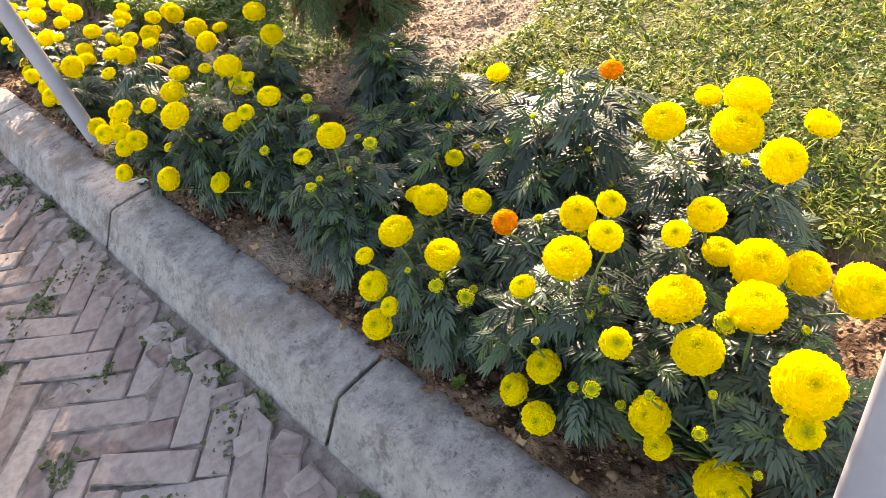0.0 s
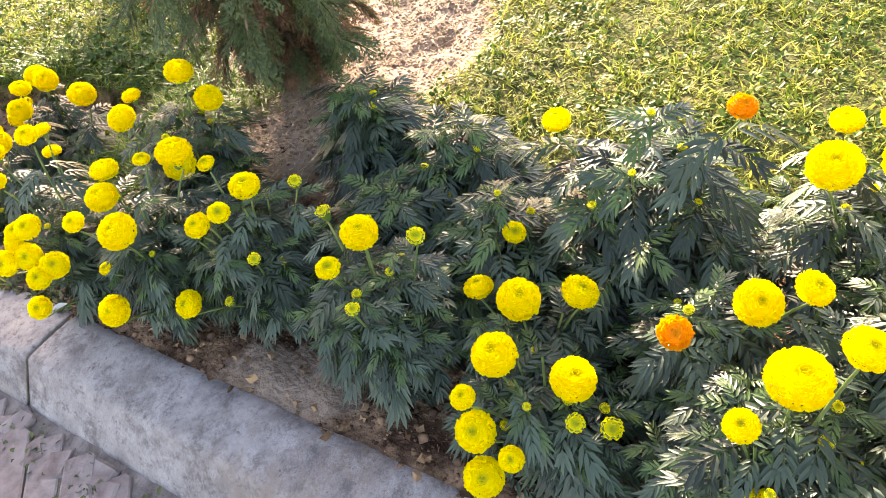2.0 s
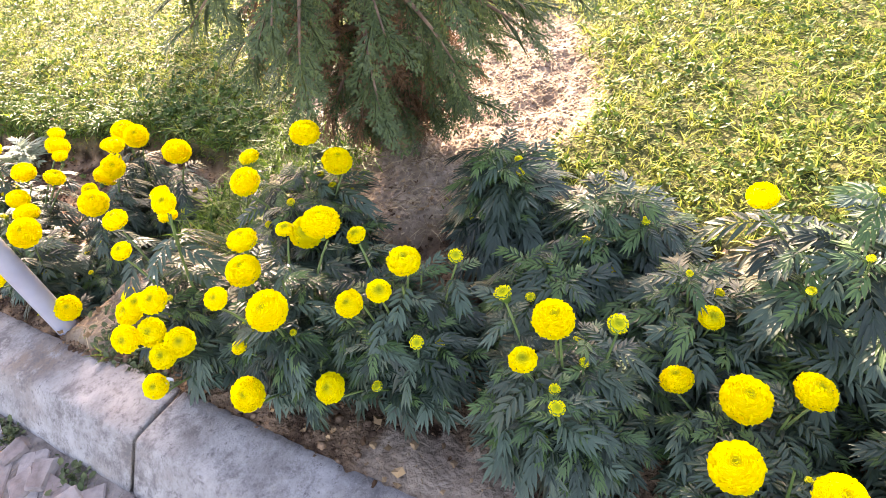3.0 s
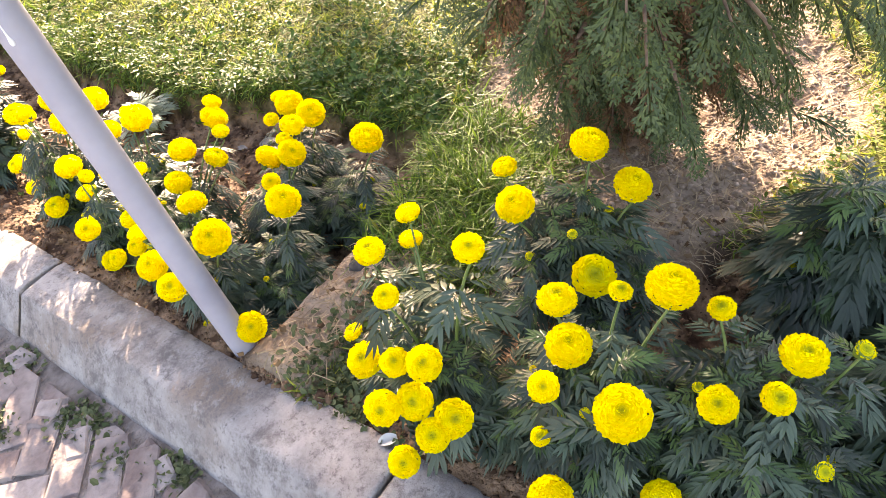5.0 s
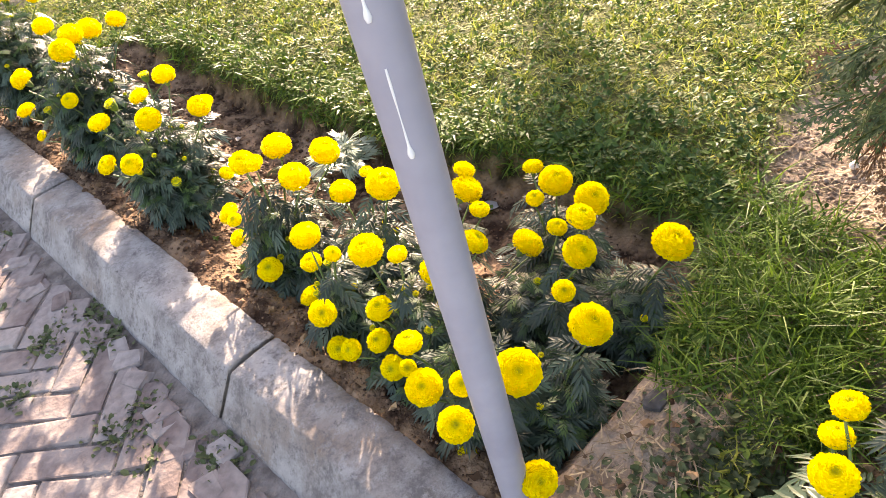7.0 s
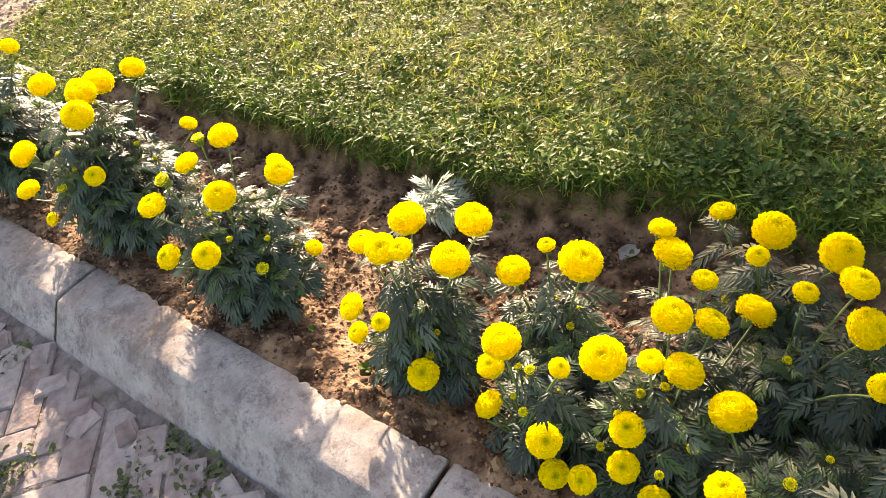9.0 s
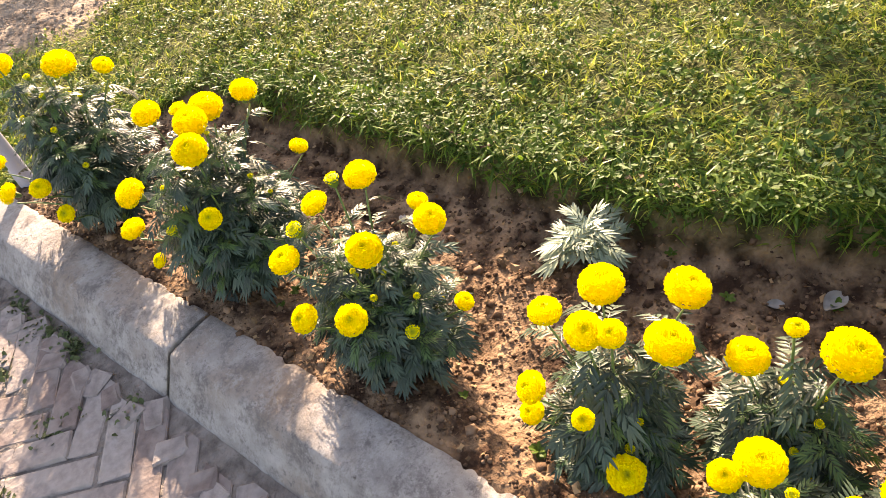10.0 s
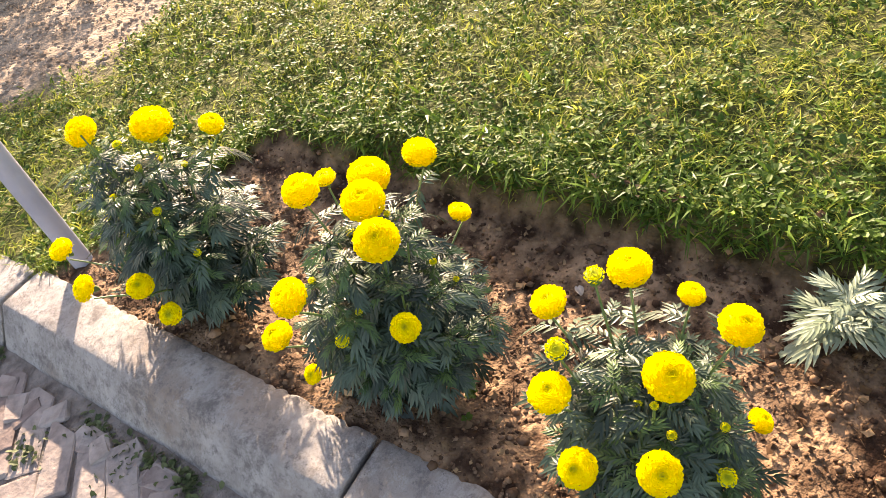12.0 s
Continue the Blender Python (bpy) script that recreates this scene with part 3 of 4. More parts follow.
marigold(0.62, -0.42, 0.19, 0.38, 14, [(0.610, -0.459, 0.476, 0.099, "full"), (0.676, -0.442, 0.501, 0.093, "full"), (0.542, -0.570, 0.492, 0.082, "full"), (0.735, -0.557, 0.445, 0.069, "open"), (0.537, -0.359, 0.507, 0.082, "full"), (0.695, -0.359, 0.473, 0.054, "open")])
marigold(0.58, -0.08, 0.20, 0.42, 17, [(0.584, 0.081, 0.475, 0.056, "open"), (0.578, -0.223, 0.556, 0.045, "orange")], leaf_size=0.092)
marigold(0.46, 0.16, 0.15, 0.31, 16, [(0.436, 0.114, 0.324, 0.046, "young")], leaf_size=0.092)
marigold(0.23, 0.30, 0.16, 0.34, 19, [(0.258, 0.310, 0.431, 0.073, "full"), (0.180, 0.327, 0.415, 0.046, "young"), (0.139, 0.258, 0.381, 0.027, "bud"), (0.283, 0.408, 0.428, 0.032, "bud"), (0.296, 0.223, 0.411, 0.036, "bud")], reach=0.11)
marigold(0.27, 0.65, 0.17, 0.37, 19, [(0.289, 0.608, 0.437, 0.066, "open"), (0.305, 0.720, 0.455, 0.040, "young"), (0.199, 0.682, 0.390, 0.057, "open"), (0.218, 0.618, 0.426, 0.046, "young"), (0.193, 0.544, 0.348, 0.027, "bud"), (0.108, 0.713, 0.240, 0.065, "open"), (0.147, 0.630, 0.237, 0.023, "bud"), (0.355, 0.545, 0.407, 0.030, "bud")], reach=0.12)
marigold(0.17, 0.86, 0.15, 0.37, 16, [(0.293, 0.787, 0.478, 0.081, "full"), (0.101, 0.774, 0.438, 0.082, "full"), (0.156, 0.877, 0.451, 0.071, "full"), (0.211, 0.923, 0.467, 0.063, "open"), (0.082, 0.876, 0.450, 0.047, "open"), (0.080, 0.888, 0.315, 0.032, "young"), (0.026, 0.846, 0.256, 0.074, "full"), (0.255, 0.846, 0.478, 0.037, "young")], reach=0.07)
marigold(0.47, 1.03, 0.17, 0.36, 17, [(0.526, 0.942, 0.430, 0.074, "full"), (0.544, 1.032, 0.479, 0.076, "full"), (0.390, 1.097, 0.440, 0.075, "full"), (0.480, 1.172, 0.432, 0.052, "open"), (0.375, 0.944, 0.345, 0.079, "young")])
marigold(0.15, 1.12, 0.14, 0.33, 14, [(-0.004, 1.116, 0.335, 0.063, "open"), (0.071, 1.223, 0.299, 0.070, "open"), (0.067, 1.074, 0.391, 0.062, "open"), (0.058, 1.129, 0.369, 0.053, "open"), (0.031, 1.080, 0.332, 0.065, "open"), (0.042, 1.016, 0.318, 0.066, "open"), (0.006, 1.032, 0.309, 0.058, "open"), (-0.020, 1.092, 0.214, 0.058, "open"), (0.115, 1.291, 0.285, 0.041, "young"), (0.101, 1.153, 0.469, 0.045, "open"), (0.152, 1.220, 0.491, 0.056, "open"), (0.266, 1.241, 0.407, 0.047, "open"), (0.275, 1.241, 0.462, 0.048, "open"), (0.165, 1.029, 0.568, 0.049, "open")])
marigold(0.42, 1.86, 0.10, 0.24, 9, [(0.458, 1.765, 0.307, 0.075, "full"), (0.510, 1.797, 0.345, 0.066, "open"), (0.522, 1.866, 0.276, 0.048, "open"), (0.350, 1.726, 0.313, 0.047, "open")], leaf_size=0.062, lush=1.9)
marigold(0.56, 1.72, 0.12, 0.20, 9, [(0.590, 1.640, 0.295, 0.090, "full")], leaf_size=0.062, lush=1.9)
marigold(0.27, 1.71, 0.13, 0.21, 9, [(0.303, 1.636, 0.325, 0.085, "full")], leaf_size=0.062, lush=1.9)
marigold(0.60, 1.93, 0.13, 0.22, 8, [(0.638, 1.953, 0.289, 0.084, "full"), (0.606, 1.836, 0.308, 0.082, "full"), (0.570, 1.960, 0.281, 0.045, "open"), (0.691, 2.060, 0.254, 0.055, "open")], leaf_size=0.062, lush=1.9)
marigold(0.15, 1.80, 0.10, 0.25, 9, [(0.129, 1.655, 0.362, 0.085, "full"), (0.237, 1.899, 0.279, 0.077, "full"), (0.085, 1.867, 0.327, 0.056, "open"), (0.049, 1.803, 0.288, 0.073, "full"), (0.027, 1.709, 0.288, 0.066, "open"), (0.070, 1.724, 0.340, 0.047, "open"), (0.068, 1.757, 0.077, 0.057, "open"), (0.082, 1.593, 0.163, 0.073, "full")], leaf_size=0.062, lush=1.9)
marigold(0.20, 2.00, 0.14, 0.27, 14, [(0.343, 2.036, 0.319, 0.075, "full"), (0.270, 1.986, 0.286, 0.071, "full"), (0.492, 2.090, 0.305, 0.080, "full"), (0.525, 2.124, 0.326, 0.056, "open"), (0.452, 2.018, 0.307, 0.049, "open"), (0.388, 1.981, 0.279, 0.066, "open"), (0.502, 1.934, 0.212, 0.080, "full"), (0.192, 2.090, 0.352, 0.080, "full"), (0.217, 2.023, 0.355, 0.045, "open"), (0.144, 2.027, 0.261, 0.061, "open"), (0.116, 2.020, 0.194, 0.056, "open"), (0.078, 2.075, 0.162, 0.052, "open"), (0.093, 1.959, 0.175, 0.058, "open"), (0.086, 1.894, 0.233, 0.036, "young")], leaf_size=0.062, lush=1.9)
marigold(0.15, 2.21, 0.10, 0.24, 9, [(0.078, 2.141, 0.235, 0.064, "open"), (0.137, 2.293, 0.145, 0.062, "open"), (0.080, 2.130, 0.127, 0.058, "open"), (0.160, 2.257, 0.333, 0.073, "full"), (0.171, 2.300, 0.222, 0.055, "open"), (0.146, 2.142, 0.350, 0.038, "open")], leaf_size=0.062, lush=1.9)
marigold(0.32, 2.25, 0.12, 0.29, 11, [(0.370, 2.282, 0.359, 0.035, "young"), (0.324, 2.330, 0.313, 0.070, "full"), (0.354, 2.206, 0.365, 0.086, "full")], leaf_size=0.062, lush=1.9)
marigold(0.22, 2.50, 0.11, 0.27, 13, [(0.324, 2.570, 0.357, 0.084, "full"), (0.271, 2.431, 0.350, 0.082, "full"), (0.379, 2.447, 0.352, 0.082, "full"), (0.209, 2.538, 0.390, 0.068, "open"), (0.256, 2.642, 0.322, 0.064, "open"), (0.218, 2.498, 0.397, 0.051, "open"), (0.160, 2.625, 0.229, 0.064, "open"), (0.157, 2.633, 0.143, 0.053, "open"), (0.126, 2.435, 0.161, 0.069, "open"), (0.121, 2.500, 0.293, 0.038, "young")], leaf_size=0.062, lush=1.9)
marigold(0.20, 3.01, 0.16, 0.36, 24, [(0.325, 3.092, 0.422, 0.074, "full"), (0.320, 2.926, 0.369, 0.071, "full"), (0.269, 3.207, 0.349, 0.066, "open"), (0.196, 2.988, 0.376, 0.079, "full"), (0.111, 3.129, 0.368, 0.068, "open"), (0.060, 3.070, 0.277, 0.065, "open"), (0.092, 2.962, 0.299, 0.067, "open"), (0.291, 2.869, 0.178, 0.046, "open"), (0.157, 2.887, 0.226, 0.031, "bud"), (0.286, 3.131, 0.428, 0.034, "bud"), (0.378, 3.012, 0.332, 0.048, "open"), (0.167, 3.140, 0.393, 0.038, "bud")], leaf_size=0.062, lush=1.9)
marigold(0.22, 3.53, 0.20, 0.48, 28, [(0.202, 3.469, 0.468, 0.085, "full"), (0.265, 3.539, 0.477, 0.086, "full"), (0.339, 3.587, 0.456, 0.088, "full"), (0.230, 3.644, 0.501, 0.074, "full"), (0.409, 3.515, 0.472, 0.070, "full"), (0.082, 3.598, 0.399, 0.078, "full"), (0.056, 3.667, 0.279, 0.067, "open"), (0.133, 3.402, 0.350, 0.056, "open"), (0.484, 3.524, 0.243, 0.055, "open"), (0.043, 3.600, 0.209, 0.041, "young"), (0.319, 3.685, 0.441, 0.047, "young"), (0.086, 3.519, 0.306, 0.028, "bud")], leaf_size=0.062, lush=1.9)
marigold(0.16, 4.06, 0.21, 0.55, 28, [(0.161, 4.131, 0.576, 0.070, "full"), (0.267, 4.077, 0.524, 0.094, "full"), (0.322, 3.961, 0.508, 0.055, "open"), (0.028, 4.319, 0.296, 0.063, "open"), (-0.021, 4.191, 0.270, 0.066, "open"), (0.012, 3.973, 0.340, 0.058, "open"), (0.015, 3.948, 0.256, 0.051, "young")], leaf_size=0.062, lush=1.9)
marigold(0.64, 0.36, 0.16, 0.35, 18, [], leaf_size=0.092)
marigold(0.68, 0.61, 0.12, 0.40, 15, [], leaf_size=0.092)
marigold(0.45, 0.42, 0.12, 0.30, 11, [], leaf_size=0.092)
marigold(0.64, 2.79, 0.06, 0.12, 4, [], leaf=M_YOUNG, buds=0.0, leaf_size=0.074, label="small young green marigold without flowers in bare soil, painted pale for sun gloss")
for sprout in SPROUTS:
    dress(*sprout)


# ---- poles ----
def pole(x, y, height, lean_y, lean_x, drips=()):
    z0 = float(ground_z(x, y)) - 0.02
    p = tagged(new("pole"), "slightly leaning grey painted steel pipe pole beside the kerb", "pole", "poles along the kerb")
    p.matrix_basis = pose(x, y, z0, -lean_y, lean_x, 0)
    zs = np.linspace(0, height, 30)
    v, f = lathe([(0.0275, z) for z in zs] + [(0.024, height + 0.004), (0.002, height + 0.005)], 32)
    part("shaft", solid("shaft", v, f, M_POLE), p)
    for ang, top, length in drips:
        s = np.linspace(0, 1, 24)
        rad = 0.0011 + 0.0004 * np.sin(9 * s) + 0.0026 * np.exp(-((s - 0.95) / 0.06) ** 2)
        pts = np.stack([np.full(24, 0.0275 * math.cos(ang)), np.full(24, 0.0275 * math.sin(ang)), top - z0 - length * s], 1)
        tv, tf = tube(pts, rad, 8)
        part("paint_drip", solid("paint_drip", tv, tf, M_DRIP), p, "hardened white paint drip")
    return p


pole(0.064, 1.628, 2.4, 2.5, -2.7, [(radians(222), 0.955, 0.10), (radians(218), 1.10, 0.10)])
pole(0.085, -0.88, 2.4, 0.4, -3.0)
pole(0.095, 4.53, 2.4, 0.0, 2.5)


# ---- conifer ----
def frond_template(seed):
    """A flat drooping spray of scale-leaved twiglets, length 1 along +Y."""
    r = np.random.default_rng(seed)
    v, f = [], []

    def blade(a, d, length, width):
        side = np.array([d[1], -d[0], 0])
        o = len(v)
        v.extend([a, a + d * length * 0.5 + side * width, a + d * length, a + d * length * 0.5 - side * width])
        f.extend([(o, o + 1, o + 2), (o, o + 2, o + 3)])

    for i in range(7):
        t = 0.06 + 0.9 * i / 6
        for s in (-1, 1):
            ln = (0.34 * math.sin(math.pi * (0.22 + 0.72 * t)) + 0.05) * r.uniform(0.75, 1.15)
            a = radians(r.uniform(28, 46))
            d = np.array([s * math.sin(a), math.cos(a), r.uniform(-0.25, 0.25)])
            b = np.array([0, t, 0.0])
            for k in range(3):
                u = 0.12 + 0.34 * k
                q = b + d * ln * u
                for s2 in (-1, 1):
                    a2 = math.atan2(d[0], d[1]) + s2 * radians(r.uniform(18, 36))
                    blade(q, np.array([math.sin(a2), math.cos(a2), d[2] + r.uniform(-0.3, 0.3)]), ln * 0.42 * (1.1 - 0.5 * u), 0.019)
            blade(b, d, ln, 0.016)
    blade(np.array([0, 0, 0.0]), np.array([0, 1.0, 0]), 1.02, 0.010)
    v = np.array(v)
    v[:, 2] -= 0.35 * v[:, 1] ** 2
    return v, np.array(f)


FRONDS = [frond_template(s) for s in (1, 2)]


def conifer(x, y, height, radius, seed, count=240, sprays=22, base=0.13, wide=1.0, spray=1.0):
    r = np.random.default_rng(seed)
    z0 = float(ground_z(x, y)) - 0.03
    tree = tagged(new("conifer_tree"), "dark green conifer with drooping sprays rising from the lawn", "tree", "trees in the lawn")
    tree.location = (x, y, z0)
    zs = np.linspace(0, height * 0.95, 16)
    trunk = np.stack([0.03 * np.sin(zs * 2.1), 0.03 * np.sin(zs * 1.6 + 1), zs], 1)
    trunk -= trunk[0]
    tv, tf = tube(trunk, 0.060 * (1 - zs / height) ** 0.8 + 0.008 + 0.022 * np.exp(-zs / 0.05), 14)
    ang = np.arctan2(tv[:, 1], tv[:, 0])
    tv[:, :2] *= (1 + 0.05 * np.sin(5 * ang + 3 * tv[:, 2]))[:, None]
    part("trunk", solid("trunk", tv, tf, M_BARK), tree)
    pos, fwd, ups, size = [], [], [], []
    for i in range(count):
        q = (i + 0.5) / count
        zb = base + (height - base - 0.17) * q ** 1.5
        low = zb - base + 0.13
        a = i * 2.39996 + r.uniform(-0.3, 0.3)
        skirt = wide * (0.04 + 1.10 * (low - 0.10) if low < 0.5 else 0.48 + 0.50 * (low - 0.5))
        reach = min(skirt, radius) * (1 - 0.9 * (zb / height) ** 2.2) * r.uniform(0.8, 1.08) * (1 - (0.27 + 0.40 * max(0.0, 1 - (low - 0.13) / 0.40)) * math.sin(a))
        s = np.linspace(0, 1, 7)
        rise = 0.22 * reach
        pts = np.stack([reach * s * math.cos(a), reach * s * math.sin(a), zb + rise * np.sin(s * 2.2) - 0.27 * reach * s ** 2], 1)
        tv, tf = tube(pts, 0.010 * (1 - s) + 0.002, 5)
        part("branch", solid("branch", tv, tf, M_BARK), tree)
        for k in range(sprays):
            t = 0.18 + 0.82 * (k + r.random()) / sprays
            p = np.array([np.interp(t, s, pts[:, c]) for c in range(3)])
            aa = a + r.uniform(-1.0, 1.0) * (1.15 - 0.5 * t)
            pos.append(p)
            fwd.append(np.array([math.cos(aa), math.sin(aa), r.uniform(-1.3, 0.1)]))
            ups.append(np.array([0, 0, 1.0]) + r.normal(0, 0.35, 3))
            size.append(spray * r.uniform(0.06, 0.125) * min(1.0, 0.70 + 1.0 * (low - 0.13)))
    pos, fwd, ups, size = map(np.array, (pos, fwd, ups, size))
    dead = (np.hypot(pos[:, 0], pos[:, 1]) < 0.36 * radius) & (r.random(len(pos)) < 0.5)
    for name, which, mat in (("crown", ~dead, M_CONIFER), ("dead_spray", dead, M_DEAD)):
        vs, fs, o = [], [], 0
        for k, (tv, tf) in enumerate(FRONDS):
            w = (np.arange(len(pos)) % 2 == k) & which
            v, f = scatter(tv, tf, pos[w], fwd[w], ups[w], size[w])
            vs.append(v)
            fs.append(f + o)
            o += len(v)
        part(name, solid(name, np.concatenate(vs), np.concatenate(fs), mat, smooth=False), tree, "brown dead inner sprays" if mat is M_DEAD else "")
    return tree


conifer(1.055, 1.205, 3.0, 0.80, 11)
conifer(1.40, 6.85, 2.6, 0.60, 12, 80, 9, spray=1.7)
# unseen tree added far off, its high crown placed to shade the path
conifer(9.40, 10.25, 8.0, 0.95, 13, 110, 9, 4.3, 1.7, 2.2)


# ---- lawn, tufts and litter ----
def blade_template(bend, width, seg=2):
    v, f = [], []
    for i in range(seg):
        t = i / seg
        w = width * (1 - t) ** 0.6
        v.extend([(-w, t * (1 - 0.3 * bend * t), -bend * t * t), (w, t * (1 - 0.3 * bend * t), -bend * t * t)])
    v.append((0, 1 - 0.3 * bend, -bend))
    for i in range(seg - 1):
        o = 2 * i
        f.extend([(o, o + 1, o + 3), (o, o + 3, o + 2)])
    f.append((2 * seg - 2, 2 * seg - 1, 2 * seg))
    return np.array(v, dtype=float), np.array(f)


def sow(name, label, category, templates, x, y, tilt, size, mat, lift=0.0, smooth=False, parent_z=None):
    """One object of scattered blades or bits standing on the ground at the places given."""
    z = ground_z(x, y) + lift if parent_z is None else parent_z
    n = len(x)
    pos = np.stack([x, y, z], 1)
    a = rng.uniform(0, 2 * math.pi, n)
    fwd = np.stack([np.cos(a) * np.cos(tilt), np.sin(a) * np.cos(tilt), np.sin(tilt)], 1)
    ups = np.array([0, 0, 1.0]) + rng.normal(0, 0.3, (n, 3))
    vs, fs, o = [], [], 0
    for k, (tv, tf) in enumerate(templates):
        w = np.arange(n) % len(templates) == k
        v, f = scatter(tv, tf, pos[w], fwd[w], ups[w], size[w])
        vs.append(v)
        fs.append(f + o)
        o += len(v)
    return tagged(new(name, solid(name, np.concatenate(vs), np.concatenate(fs), mat, smooth)), label, category, kind="stuff")


def lawn_places(n, x0, x1, y0, y1, near=1.0):
    x, y = rng.uniform(x0, x1, n), rng.uniform(y0, y1, n)
    keep = (turf_mask(x, y) > 0.35) & (rng.random(n) > dry_mask(x, y) * 1.02)
    patch = 0.62 + 0.38 * wavy(x, y, 6.0, 2) + 0.25 * wavy(x, y, 17.0, 5)
    keep &= rng.random(n) < patch + near * 0.3
    return x[keep], y[keep]


BLADES = [blade_template(0.25, 0.065), blade_template(0.6, 0.085), blade_template(0.9, 0.06)]
THIN = [blade_template(0.3, 0.020), blade_template(0.7, 0.026), blade_template(1.1, 0.022)]


def clumps(x, y):
    """Uneven height of the turf, about 0.4 to 1.5."""
    return np.clip(0.92 + 0.35 * wavy(x, y, 26, 4) + 0.35 * wavy(x, y, 58, 9), 0.4, 1.5)


x, y = lawn_places(260000, 0.0, 2.9, -1.4, 7.0)
sow("lawn_grass", "short worn green and straw-coloured lawn grass", "grass", BLADES, x, y, rng.uniform(-0.1, 1.1, len(x)), rng.uniform(0.014, 0.044, len(x)) * clumps(x, y), M_GRASS)


def tussocks(n, each, loose):
    """Places of blades that stand together in small tussocks."""
    x, y = lawn_places(n, 0.0, 2.9, -1.4, 7.0)
    k = np.repeat(np.arange(len(x)), each)
    x, y = x[k] + rng.normal(0, loose, len(k)), y[k] + rng.normal(0, loose, len(k))
    ok = (turf_mask(x, y) > 0.35) & (dry_mask(x, y) < 0.6)
    return x[ok], y[ok]


x, y = tussocks(9500, 14, 0.012)
sow("lawn_grass", "denser bright tussocks of lawn grass", "grass", BLADES, x, y, rng.uniform(0.1, 1.3, len(x)), rng.uniform(0.016, 0.046, len(x)), M_GRASS)
x, y = tussocks(6000, 12, 0.012)
sow("lawn_grass", "dark green tussocks in the worn lawn", "grass", BLADES, x, y, rng.uniform(-0.1, 1.1, len(x)), rng.uniform(0.014, 0.044, len(x)), M_TUFT)
x, y = lawn_places(90000, 2.9, 9.0, -4.0, 12.0)
sow("lawn_grass", "short worn lawn grass further off", "grass", BLADES, x, y, rng.uniform(0.2, 1.2, len(x)), rng.uniform(0.035, 0.08, len(x)), M_GRASS)
OVAL = [(np.array([(0, 0, 0), (0.30, 0.4, 0.06), (0.24, 0.8, 0.0), (0, 1, -0.08), (-0.24, 0.8, 0.0), (-0.30, 0.4, 0.06), (0, 0.5, -0.02)], dtype=float),
         np.array([(0, 1, 6), (1, 2, 6), (2, 3, 6), (3, 4, 6), (4, 5, 6), (5, 0, 6)]))]
x, y = tussocks(5000, 9, 0.014)
sow("lawn_weeds", "small round-leaved green weeds in the lawn", "weeds", OVAL, x, y, rng.uniform(-0.1, 0.7, len(x)), rng.uniform(0.009, 0.024, len(x)), M_CLOVER, lift=0.018)

# fringe of longer grass along the lawn's edge
n = 15000
y = rng.uniform(1.6, 4.6, n)
x = np.interp(y, EDGE_Y, EDGE_X) + 0.02 + np.abs(rng.normal(0, 0.12, n))
sow("grass_fringe", "longer green grass hanging over the lawn edge", "grass", BLADES + THIN, x, y, rng.uniform(-0.3, 1.1, n), rng.uniform(0.02, 0.068, n) * clumps(x, y), M_TUFT)
n = 1800
y = rng.uniform(1.6, 4.6, n)
x = np.interp(y, EDGE_Y, EDGE_X) + 0.01 + np.abs(rng.normal(0, 0.06, n))
sow("edge_weeds", "round-leaved weeds along the lawn edge", "weeds", OVAL, x, y, rng.uniform(-0.3, 0.7, n), rng.uniform(0.008, 0.020, n), M_CLOVER, lift=0.012)

# lush weeds where the lawn meets the second bed, coloured dark for the shade there
n = 7000
x, y = 0.88 + np.abs(rng.normal(0, 0.24, n)), rng.normal(1.95, 0.30, n)
ok = (turf_mask(x, y) > 0.4) & (dry_mask(x, y) < 0.3) & (wavy(x, y, 19, 8) > -0.1) & (y > 1.6)
x, y = x[ok], y[ok]
sow("lush_weeds", "broad-leaved weeds at the lawn edge, dark green for the shade there", "weeds", OVAL + BLADES, x, y, rng.uniform(-0.2, 1.0, len(x)), rng.uniform(0.010, 0.030, len(x)), M_LUSH, lift=0.016)

# long tuft on the bank between the two beds
n = 15000
c = rng.integers(0, 64, n)
cx, cy = rng.uniform(0.44, 1.0, 64), rng.uniform(1.26, 1.62, 64)
x, y = cx[c] + rng.normal(0, 0.032, n), cy[c] + rng.normal(0, 0.032, n)
sow("grass_tuft", "long green grass on the bank between the beds", "grass", THIN, x[::2], y[::2], rng.uniform(-0.1, 1.3, n // 2), rng.uniform(0.04, 0.125, n // 2), M_TUFT)
sow("grass_tuft", "yellowing long grass on the bank between the beds", "grass", THIN, x[1::9], y[1::9], rng.uniform(-0.1, 0.8, len(x[1::9])), rng.uniform(0.03, 0.10, len(x[1::9])), M_STRAW)
sow("bank_weeds", "broad-bladed low weeds among the bank grass", "weeds", OVAL + [BLADES[1]], x[3::6], y[3::6], rng.uniform(0.0, 0.9, len(x[3::6])), rng.uniform(0.007, 0.019, len(x[3::6])), M_CLOVER, lift=0.02)
n = 8500
x, y = rng.uniform(0.02, 0.50, n), rng.normal(1.35, 0.07, n)
sow("bank_weeds", "low grey-green weeds on the bank", "weeds", OVAL + THIN, x, y, rng.uniform(0.1, 1.0, n), rng.uniform(0.008, 0.026, n), M_WEED)

